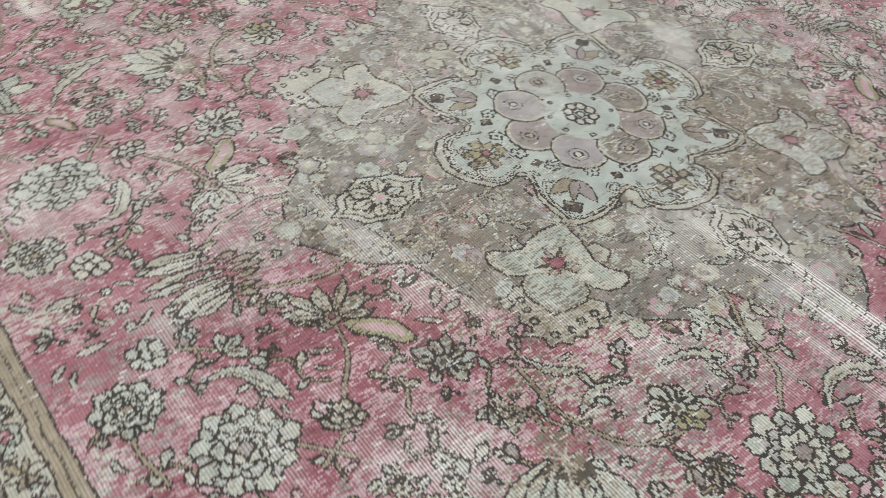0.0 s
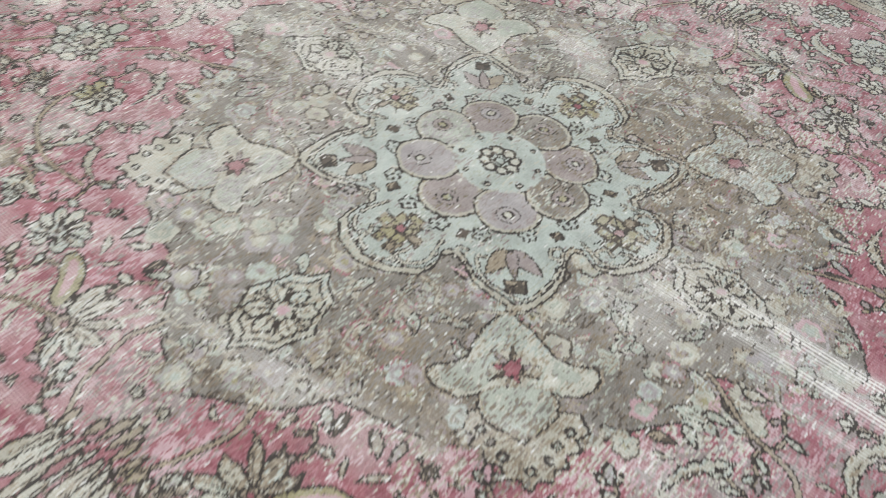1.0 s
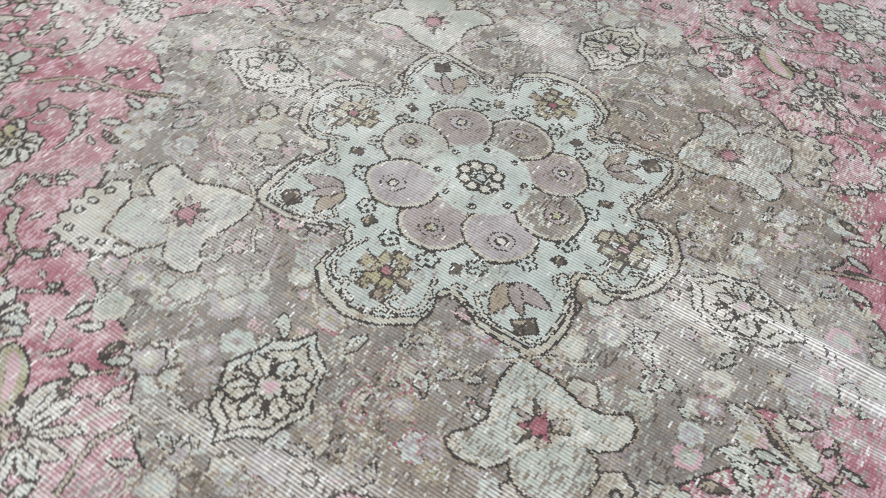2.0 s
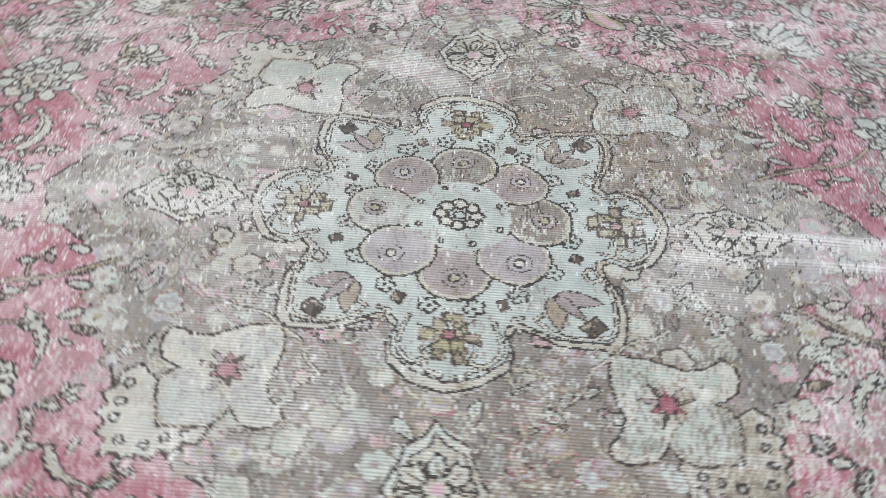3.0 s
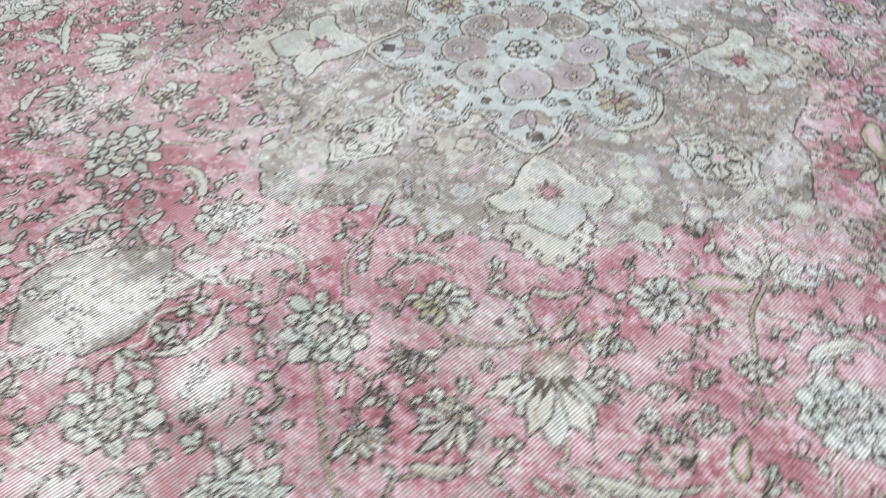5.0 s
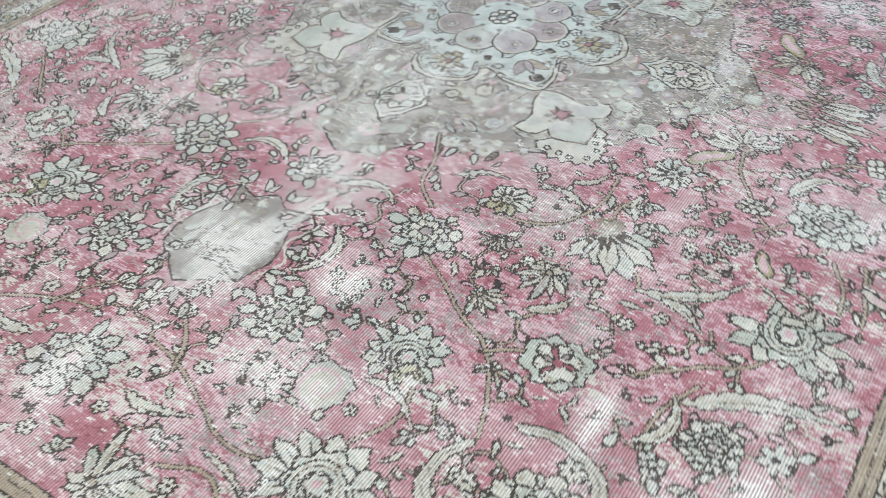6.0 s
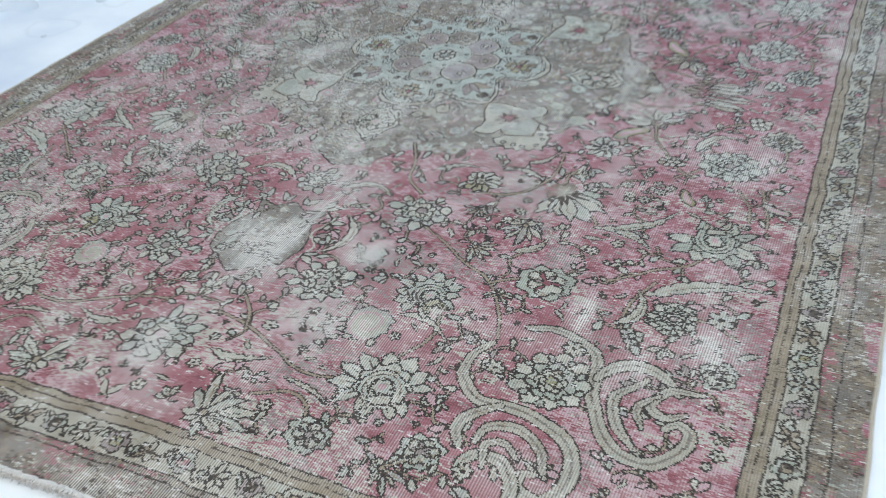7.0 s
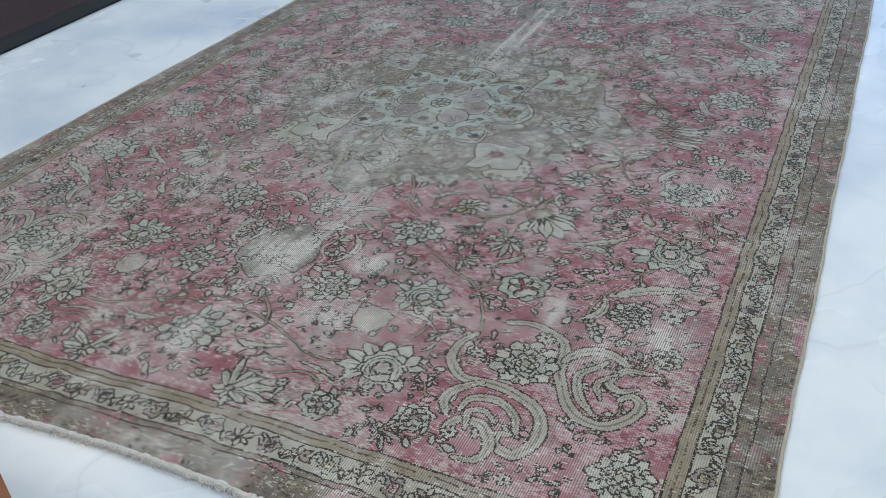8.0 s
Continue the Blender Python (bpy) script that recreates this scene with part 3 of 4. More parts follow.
# pale heart of the medallion
HEART = [(0, .327), (.045, .32), (.078, .298), (.09, .265), (.078, .238), (.092, .222), (.12, .228), (.15, .244), (.19, .25), (.232, .246), (.253, .233), (.25, .19),
         (.244, .15), (.228, .12), (.222, .095), (.238, .08), (.265, .09), (.297, .085), (.325, .05), (.337, 0)]
hid = part_id("medallion_heart", "pale mint-green lobed heart of the medallion")
Stitch(hid).fill(all_round(HEART) * 1.015, "sand", 0.0021)
Stitch(hid).fill(all_round(HEART) * 0.965, "mint", 0.0017)
for sx in (1, -1):
    for sy in (1, -1):
        for c in ([(.035, .305), (.066, .288), (.074, .262), (.058, .246), (.046, .256), (.052, .27)], [(.105, .215), (.14, .23), (.19, .236), (.228, .228), (.236, .19), (.228, .15), (.212, .128)],
                  [(.245, .075), (.28, .072), (.303, .045), (.292, .028), (.278, .036)], [(.118, .222), (.125, .205), (.11, .196), (.10, .207)], [(.205, .125), (.195, .14), (.205, .152)],
                  [(.23, .10), (.212, .09), (.205, .105)]):
            k = Stitch(hid, 0, 0, 0, 1, sx, sy)
            k.line(curve(c, 5), 0.0042, "dark")
            k.line(curve(c, 5), 0.0021, "ivory")
for i in range(8):
    w = 45 * i + 22
    for dr, r in ((0.178, 0.0165),):
        for dw in (-11, 11):
            a = radians(w + dw)
            floret(Stitch(part_id("floret"), dr * math.cos(a) * 1.1, dr * math.sin(a), w, r), "mint", 5)
    a = radians(w)
    Stitch(hid, 0.2 * math.cos(a), 0.2 * math.sin(a), w).fill([(-.01, -.008), (.01, -.008), (.01, .008), (-.01, .008)], "umber", 0.001)
for sx in (1, -1):
    for sy in (1, -1):
        k = Stitch(part_id("tulip", "small faded pink tulip"), 0.155, 0.15, 42, 1.25, sx, sy)
        for w in (-38, 38):
            k.petal((0, 0), w, 0.055, 0.024, "mauve" if w > 0 else "tan", 0.0012)
        k.petal((0.0, 0), 0, 0.05, 0.016, "mauve", 0.0015)
        k.fill([(.052, -.012), (.074, -.012), (.074, .012), (.052, .012)], "umber", 0.0018)
        for q in (-1, 1):
            k.line(curve([(0.055, q * 0.055), (0.04, q * 0.07), (0.025, q * 0.06), (0.032, q * 0.05)], 5), 0.0022, "dark")
for w in (0, 90, 180, 270):
    r = 0.247
    k = Stitch(part_id("olive_flower", "olive-yellow flower with dark outlines"), r * math.cos(radians(w)), r * math.sin(radians(w)), w, 1)
    for q in (-1, 1):
        for p3 in ([(-0.03, q * .062), (0.02, q * .075), (0.05, q * .055), (0.045, q * .032), (0.028, q * .038)], [(0.07, q * .008), (0.062, q * .03), (0.05, q * .03)]):
            k.line(curve(p3, 6), 0.0042, "dark")
            k.line(curve(p3, 6), 0.0021, "ivory")
    for u, v, a, b in ((.018, .0, .012, .026), (-.012, .016, .017, .010), (-.012, -.017, .018, .009), (.002, .033, .008, .012), (.004, -.032, .010, .011), (-.034, .002, .009, .016), (.038, .014, .008, .009), (.036, -.014, .009, .008)):
        k.fill([(u - a, v - b), (u + a, v - 0.8 * b), (u + 0.8 * a, v + b), (u - 0.9 * a, v + 0.9 * b)], "olive" if a > .0085 else "tan", 0.0024, "umber")
    rays(k, 0.012, 0.05, 6, "dark", 12, 0.0015)
    k.disc((0, 0), 0.009, "red")
for i in range(8):
    w = radians(45 * i)
    c = ("mauve", "lilac", "taupe", "mauve", "taupe", "mauve", "sage", "lilac")[i]
    k = Stitch(part_id("lobe", "round faded mauve lobe"), 0.124 * math.cos(w), 0.124 * math.sin(w), 45 * i, 1.10)
    k.fill(curve([(-0.052, 0), (-0.03, -0.04), (0.008, -0.05), (0.04, -0.034), (0.05, 0), (0.04, 0.034), (0.008, 0.05), (-0.03, 0.04)], 4, True), "sand", 0.0021)
    k.fill(curve([(-0.045, 0), (-0.026, -0.034), (0.008, -0.043), (0.034, -0.029), (0.043, 0), (0.034, 0.029), (0.008, 0.043), (-0.026, 0.034)], 4, True), c, 0)
    k.disc((0.012, 0), 0.017, "lilac" if i % 2 else "mauve", 0.0008)
    k.disc((0.012, 0.0), 0.0075, "olive" if i % 2 == 0 else "ivory", 0.0018)
mid = part_id("center_rosette", "small ivory rosette with dark outlines")
Stitch(mid).disc((0, 0), 0.082, "mint", 0, 20)
for i in range(8):
    Stitch(mid).disc((0.068 * math.cos(i * 0.785 + 0.39), 0.068 * math.sin(i * 0.785 + 0.39)), 0.005, "ivory", 0.0018, 8)
    Stitch(mid).disc((0.026 * math.cos(i * 0.785), 0.026 * math.sin(i * 0.785)), 0.011, "ivory", 0.0026, 8)
Stitch(mid).disc((0, 0), 0.009, "mint", 0.002, 8)


def cap(k):
    edge = [(-.03, -.075), (0, -.085), (.012, -.068), (.03, -.075), (.036, -.055), (.056, -.055), (.058, -.035), (.078, -.03), (.076, -.012), (.095, 0)]
    k.fill(edge + [(u, -v) for u, v in edge[::-1][1:]], "sand")
    for u, v in ((0, -.06), (.022, -.045), (.045, -.03), (.062, 0)):
        for q in (-1, 1):
            k.disc((u, q * v), 0.0068, "sage", 0.0021, 8)


def great_flower(k):
    side = [(-.105, 0), (-.094, .012), (-.072, .034), (-.046, .050), (-.022, .062), (-.008, .085), (-.006, .106), (.002, .119), (.020, .116), (.036, .102), (.047, .082), (.044, .060), (.040, .048),
            (.058, .055), (.078, .050), (.096, .034), (.108, .014)]
    edge = np.array(side + [(.120, 0)] + [(u, -v) for u, v in side[::-1][:-1]])
    k.fill(edge * 1.045, "tan", 0)
    k.fill(edge, "ivory", 0.0020)
    for q in (-1, 1):
        k.fill(curve([(-.04, q * .02), (-.015, q * .055), (.0, q * .10), (.03, q * .09), (.03, q * .04)], 4, True), "ivory" if q > 0 else "sage", 0)
        k.fill(curve([(-.01, q * .06), (.005, q * .09), (.02, q * .085), (.012, q * .055)], 4, True), "sage", 0)
        k.line(curve([(-.10, q * 0.006), (-.10, q * .04), (-.085, q * .07), (-.08, q * .10)], 5), 0.0040, "umber")
        k.line(curve([(-.10, q * 0.006), (-.10, q * .04), (-.085, q * .07), (-.08, q * .10)], 5), 0.0020, "sand")
    k.fill(curve([(.038, -.045), (.07, -.046), (.10, -.022), (.112, 0), (.10, .022), (.07, .046), (.038, .045), (.03, 0)], 3, True), "sage", 0.0012, "tan")
    k.fill(curve([(-.09, 0), (-.06, .026), (-.035, .02), (-.03, 0), (-.035, -.02), (-.06, -.026)], 3, True), "sage", 0)
    lobed(k, 6, 0.036, 0.2, "sand", 0)
    for i in range(9):
        tongue(k, (0, 0), 40 * i + 20, 0.040 if i % 3 else 0.030, 0.010, ("red", "umber", "mauve")[i % 3], ink=0.0008)
    lobed(k, 5, 0.016, 0.2, "red", 0.0015)


def square_rosette(k):
    side = [(-.104, 0), (-.080, .016), (-.064, .046), (-.040, .052), (0.0, .070), (.040, .052), (.064, .046), (.080, .016)]
    edge = np.array(side + [(.104, 0)] + [(u, -v) for u, v in side[::-1][:-1]])
    k.fill(edge, "ivory", 0.0021)
    k.fill(edge * 0.80, "sand", 0.0017)
    for i in range(6):
        tongue(k, (0.014 * math.cos(i * 1.047), 0.014 * math.sin(i * 1.047)), 60 * i, 0.044, 0.032, "ivory", "umber")
    rays(k, 0.026, 0.050, 6, "dark", 30, 0.0022)
    lobed(k, 6, 0.022, 0.3, "sand", 0.0016)
    k.disc((0, 0), 0.010, "blush", 0)


four(cap, "serrated_leaf", .405, .372, 1.0, 40, "ivory serrated leaf with dark dots")
four(great_flower, "great_flower", .332, .297, 1.0, 41, "large pale four-petalled flower with a red heart")
four(square_rosette, "square_rosette", 0, .430, 0.92, 90, "ivory rosette with dark double outline")
four(square_rosette, "square_rosette", .490, 0, 0.92, 0, "ivory rosette with dark double outline")
for sx in (1, -1):
    for sy in (1, -1):
        for i, (x, y) in enumerate(((.14, .545), (.17, .53), (.21, .525), (.25, .515), (.29, .49), (.525, .275), (.54, .235), (.545, .195), (.56, .165), (.59, .14))):
            k = Stitch(part_id("medallion_leaf"), 0, 0, 0, 1, sx, sy)
            k.petal((x, y), 30 + 55 * (y > 0.4) + 20 * (-1) ** i, 0.04, 0.016, ("ivory", "umber", "sage")[i % 3], 0.002)

# pendants on the long axis
PEND = [(0, .845), (.04, .872), (.10, .855), (.08, .90), (.105, .95), (.118, 1.01), (.10, 1.07), (.05, 1.10), (0, 1.13)]
for sy in (1, -1):
    k = Stitch(part_id("pendant", "worn taupe pendant with bare warps"), 0, 0, 0, 1, 1, sy)
    k.fill(np.array([(x, y) for x, y in PEND] + [(-x, y) for x, y in PEND[::-1][1:-1]]), "taupe", 0.0019)
    for i in range(26):
        x, y = (spots.random() - 0.5) * 0.17, 0.88 + 0.2 * spots.random()
        k.petal((x, y), spots.random() * 360, 0.02 + 0.02 * spots.random(), 0.016, ("sage", "tan", "ivory", "brown")[i % 4], 0)
    for q in (-1, 1):
        k.line(curve([(q * .1, .86), (q * .13, .90), (q * .118, .94), (q * .15, .99), (q * .13, 1.05), (q * .15, 1.09)], 5), 0.0026, "dark")
        k.line(curve([(q * .1, .87), (q * .12, .90), (q * .108, .95), (q * .135, .99), (q * .12, 1.05)], 5), 0.003, "ivory")

for sy in (1, -1):
    for q in (-1, 1):
        for i, (x, y) in enumerate(((.03, .85), (.09, .85), (.12, .90), (.12, .96), (.13, 1.02), (.115, 1.08), (.06, 1.11), (.02, 1.14))):
            k = Stitch(part_id("pendant_leaf"), 0, 0, 0, 1, q, sy)
            k.petal((x, y), math.degrees(math.atan2(y - 0.99, x)) + 25 * (-1) ** i, 0.045, 0.02, ("ivory", "sage", "ivory", "mauve")[i % 4])
            k.petal((x, y), math.degrees(math.atan2(y - 0.99, x)) - 35 * (-1) ** i, 0.034, 0.016, ("sage", "ivory")[i % 2])

# sprigs fill the ground, then vines, then flowers over them
def sprig(k, a="ivory", b="sage"):
    c = curve([(-1, 0), (-0.3, 0.25), (0.4, -0.15), (1, 0.2)], 5)
    k.line(c, 0.0046, "dark")
    k.line(c, 0.0018, "tan")
    for at, w, ln, wd, col in (((-0.45, 0.2), 75, 0.6, 0.3, a), ((0.05, 0.02), -70, 0.6, 0.3, b), ((0.5, -0.1), 62, 0.55, 0.28, a), ((-0.8, 0.08), -60, 0.45, 0.24, b),
                               ((0.95, 0.18), 68, 0.45, 0.26, a), ((0.95, 0.18), -28, 0.45, 0.26, a), ((0.95, 0.18), 20, 0.62, 0.32, b)):
        tongue(k, at, w, ln, wd, col)


sow = np.random.default_rng(15)
for gy in range(13):
    for gx in range(9):
        x, y = (gx + 0.5 + 0.7 * (sow.random() - 0.5)) * 0.122, (gy + 0.5 + 0.7 * (sow.random() - 0.5)) * 0.118
        turn, size = sow.random() * 360, 0.044 + 0.016 * sow.random()
        if (x / 0.70) ** 1.5 + (y / 0.68) ** 1.5 < 1 or x > FX - 0.05 or y > FY - 0.05 or sow.random() < 0.12:
            continue
        for sx in (1, -1):
            for sy in (1, -1):
                sprig(Stitch(0, x, y, turn + 10 * sow.random(), size, sx, sy), ("ivory", "sage", "ivory")[gx % 3], ("sage", "mauve", "ivory", "blush")[gy % 4])

for pts in ([(.15, .50), (.19, .58), (.215, .66), (.27, .71)], [(.535, .43), (.54, .50), (.53, .567), (.49, .63), (.42, .655), (.39, .64)],
            [(.335, .83), (.40, .87), (.467, .915), (.55, .963), (.607, 1.048), (.635, 1.12)], [(.592, .575), (.575, .52), (.60, .46)],
            [(.78, .87), (.86, .80), (.92, .76), (.945, .72)], [(.45, 1.33), (.32, 1.34), (.22, 1.30), (.15, 1.27), (.07, 1.25)],
            [(.47, 1.25), (.51, 1.17), (.50, 1.10)], [(.26, 1.43), (.33, 1.40), (.38, 1.42), (.40, 1.47)], [(.15, 1.28), (.12, 1.22), (.08, 1.18)],
            [(.62, .10), (.68, .11), (.78, .07), (.84, .02)], [(.71, .20), (.73, .27), (.77, .33), (.80, .38), (.86, .42)], [(.87, .17), (.92, .13), (.97, .11)],
            [(.82, .43), (.88, .36), (.93, .33)], [(.55, .965), (.60, .93), (.66, .92)], [(.97, .44), (1.0, .50), (1.01, .56)], [(1.02, .42), (1.04, .50), (1.05, .57)],
            [(.87, .84), (.84, .93), (.85, 1.02)], [(.93, .94), (1.0, .92), (1.06, .95)], [(.62, .62), (.68, .66), (.70, .70)], [(1.0, .16), (1.05, .24), (1.04, .33)]):
    four_lines(vine, "vine", pts, label="thin dark-edged vine")
# corner scrolls
for pts, h in (([(.68, 1.064), (.722, 1.050), (.768, 1.057), (.821, 1.09), (.838, 1.14), (.846, 1.193), (.879, 1.259), (.922, 1.301), (.976, 1.308), (1.017, 1.27), (1.026, 1.222), (1.002, 1.205), (.985, 1.222)], .0145),
               ([(.842, 1.150), (.866, 1.108), (.905, 1.086), (.957, 1.105), (.985, 1.135)], .014),
               ([(.63, 1.135), (.603, 1.18), (.613, 1.241), (.659, 1.281), (.727, 1.278), (.802, 1.291), (.848, 1.333), (.864, 1.397), (.837, 1.45), (.792, 1.442), (.786, 1.41), (.808, 1.402)], .0145),
               ([(.706, 1.280), (.663, 1.317), (.648, 1.355), (.668, 1.395)], .013), ([(.735, 1.50), (.775, 1.49), (.785, 1.452), (.755, 1.402), (.705, 1.401), (.685, 1.435), (.70, 1.46)], .012),
               ([(.925, 1.118), (.887, 1.176), (.905, 1.24), (.942, 1.278)], .0115), ([(1.03, 1.12), (.972, 1.128), (.950, 1.174), (.978, 1.198), (1.008, 1.18)], .0105),
               ([(.69, 1.378), (.704, 1.331), (.756, 1.319), (.799, 1.345), (.822, 1.394)], .011), ([(.722, 1.42), (.711, 1.376), (.737, 1.358), (.768, 1.381)], .009),
               ([(.955, 1.15), (.93, 1.19), (.945, 1.235)], .008)):
    four_lines(band, "scroll", pts, h, label="curling sand-coloured corner scroll")
# long leaves
for pts, w in (([(.695, .70), (.76, .675), (.82, .635), (.858, .573)], .034), ([(.74, .69), (.79, .70), (.835, .73)], .03), ([(.86, .885), (.93, .835), (1.01, .80), (1.085, .79)], .045),
               ([(.83, .99), (.86, .955), (.865, .91), (.845, .875)], .03), ([(.84, .30), (.85, .25), (.88, .21), (.93, .20)], .035), ([(.46, .49), (.50, .47), (.52, .42)], .022),
               ([(.62, .53), (.60, .48), (.60, .43)], .028), ([(.12, 1.35), (.18, 1.36), (.25, 1.335)], .03), ([(.42, 1.13), (.46, 1.12), (.50, 1.13), (.54, 1.16)], .022),
               ([(.52, .55), (.47, .53), (.42, .54)], .024), ([(.25, .60), (.30, .56), (.36, .55)], .026), ([(.07, .75), (.12, .72), (.17, .72), (.21, .75)], .03),
               ([(.16, .86), (.19, .91), (.18, .97), (.15, 1.0)], .028), ([(.30, 1.37), (.36, 1.38), (.41, 1.40)], .018), ([(.56, .85), (.60, .82), (.62, .77)], .03)):
    four_lines(curved_leaf, "leaf", pts, w, label="curved serrated ivory leaf")
# flowers
for draw, name, x, y, size, ang, lab, more in (
        (dahlia, "dahlia", .303, .775, .078, 50, "sage and ivory dahlia with dark outlines", {}),
        (daisy, "daisy", .388, .612, .056, 20, "ivory daisy with an olive-yellow side", {}),
        (fan, "fan_palmette", .592, .592, .112, 48, "ivory fan palmette with a dark brown cap", {}),
        (spray, "leaf_spray", .556, .775, .062, 90, "small ivory leaf spray", {}),
        (lotus, "lotus", .955, .660, .088, 80, "large ivory lotus palmette", {"heart": None}),
        (blossom, "blossom", .660, .920, .064, 40, "ivory blossom with a dark red heart", {}),
        (lotus, "lotus", .445, 1.045, .076, 230, "sage lotus palmette with a yellow base", {"c": "olive"}),
        (dahlia, "dahlia", .215, 1.090, .068, 0, "sage dahlia with dark outlines", {"a": "sage", "b": "ivory"}),
        (cloud, "pale_bloom", .372, 1.180, .052, 30, "pale worn round bloom", {}),
        (bud, "bud", .076, 1.186, .036, 250, "three-lobed ivory bud", {}),
        (dahlia, "dahlia", 0, 1.352, .088, 0, "pale worn chrysanthemum", {"heart": "blush"}),
        (dahlia, "dahlia", 0, .735, .062, 0, "pale worn chrysanthemum", {"heart": "sage"}),
        (lotus, "lotus", .484, 1.315, .090, 250, "large ivory lotus palmette", {"b": "ivory"}),
        (peony, "peony", .768, 1.190, .076, 10, "ivory peony with a yellow-green heart", {}),
        (spray, "leaf_spray", .230, 1.475, .082, -55, "ivory leaf spray", {}),
        (blossom, "blossom", .415, 1.473, .045, 0, "pale round blossom", {"heart": "mauve"}),
        (peony, "peony", .927, .933, .052, 0, "ivory flower with dark outlines", {"heart": "mauve"}),
        (floret, "floret", 1.019, .903, .032, 0, "ivory floret", {}),
        (peony, "peony", .933, .337, .078, 30, "pale grey-green peony", {"heart": "mauve"}),
        (daisy, "daisy", .620, .362, .060, 200, "sage and ivory leafy flower", {"a": "ivory", "b": "sage"}),
        (bud, "bud", .615, .463, .036, 60, "ivory bud", {}),
        (half_leaf, "half_leaf", .668, .262, .060, 130, "olive-green half leaf with blush inside", {}),
        (lily, "lily", .705, .180, .070, -115, "open ivory lily", {}),
        (spiky, "spiky_palmette", .845, 0, .092, 0, "large spiky sand-coloured palmette", {}),
        (cluster, "knob_flower", .969, .113, .030, 0, "ivory knobbed flower", {}),
        (bud, "bud", .880, .170, .040, 200, "ivory bud", {}),
        (peony, "peony", 1.030, .185, .050, 0, "ivory flower with dark outlines", {"heart": "tan"}),
        (cluster, "knob_flower", .790, .362, .026, 30, "ivory knobbed flower", {}),
        (spray, "leaf_spray", .492, .868, .048, 20, "small ivory leaf spray", {}),
        (spray, "leaf_spray", .585, 1.000, .036, 70, "small ivory leaf spray", {}),
        (peony, "peony", 1.040, 1.428, .070, 45, "ivory corner flower", {"heart": "sand"}),
        (blossom, "blossom", .615, 1.430, .044, 0, "pale round blossom", {"heart": "mauve"}),
        (spray, "leaf_spray", .590, 1.495, .050, 10, "small ivory leaf spray", {}),
        (floret, "floret", .660, 1.195, .021, 0, "ivory eight-petalled floret", {"n": 7}),
        (floret, "floret", .775, 1.090, .021, 0, "ivory eight-petalled floret", {"n": 7}),
        (floret, "floret", .700, 1.445, .018, 0, "ivory floret", {"n": 7}),
        (bud, "bud", .935, 1.025, .034, 100, "ivory bud", {}),
        (bud, "bud", .300, 1.010, .030, 200, "ivory bud", {}),
        (cluster, "knob_flower", .870, 1.010, .026, 0, "sage knobbed flower", {"a": "sage"}),
        (half_leaf, "half_leaf", .870, .505, .040, 60, "olive-green half leaf", {}),
        (half_leaf, "half_leaf", 1.060, .480, .040, 20, "sand-coloured half leaf", {"a": "sand"}),
        (bud, "bud", 1.050, .690, .030, 90, "ivory bud", {}),
        (blossom, "blossom", 1.045, 1.060, .040, 0, "pale blossom", {"heart": "mauve"}),
        (spray, "leaf_spray", .420, .730, .034, 120, "small sage leaf spray", {"a": "sage"}),
        (bud, "bud", .460, .790, .024, 30, "ivory bud", {}),
        (bud, "bud", .150, .800, .030, 60, "ivory bud", {})):
    more = {a: b for a, b in more.items() if b is not None}
    four(draw, name, x, y, size * 1.02, ang, lab, **more)
for x, y in ((.745, .563), (.799, .507), (.724, .498), (.817, .488), (.735, .535), (.775, .55), (.50, .74), (.33, .93), (.52, .70), (.72, .78), (.31, 1.44)):
    four(floret, "floret", x, y, .0155, 0, "small ivory floret", n=6)

# small leaves and buds in the gaps of the field
fill_rng = np.random.default_rng(5)
made = 0
for i in range(3600):
    x, y = fill_rng.random(2) * (FX - 0.03, FY - 0.03)
    size = 0.034 * (1 - i / 8200) ** 2 * (0.7 + 0.3 * fill_rng.random())
    j0, j1, i0, i1 = (int((v) / CELL) for v in (y - size + HY, y + size + HY, x - size + HX, x + size + HX))
    if (tone[j0:j1, i0:i1] != TONE["rose"]).any() or made > 110:
        continue
    made += 1
    what = i % 4
    turn = fill_rng.random() * 360
    if what == 0:
        four(floret, "floret", x, y, size * 0.8, turn, n=5)
    elif what == 1:
        four(bud, "bud", x, y, size, turn)
    else:
        four_lines(curved_leaf, "leaf", [(x - size * math.cos(turn), y - size * math.sin(turn)), (x + 0.3 * size * math.sin(turn), y), (x + size * math.cos(turn), y + size * math.sin(turn))], size * 0.75, ("ivory", "sage")[i % 2])

# knots worn away to the cotton, in short runs along the rows
def runs():
    """Random numbers that hold for two or three knots along a row."""
    r = rng.random((NY, NX // 3 + 3)).repeat(3, axis=1)
    shift = rng.random((NY, NX)) < 0.35
    return np.where(shift, r[:, 1:NX + 1], r[:, :NX])


def dither(field, lo, hi, most):
    """True for knots more often as the field rises from lo to hi."""
    return runs() < np.clip((field - lo) / (hi - lo), 0, 1) * most


def blend(*sizes):
    return sum(wt * value_noise(a, b, sd) for wt, a, b, sd in sizes)


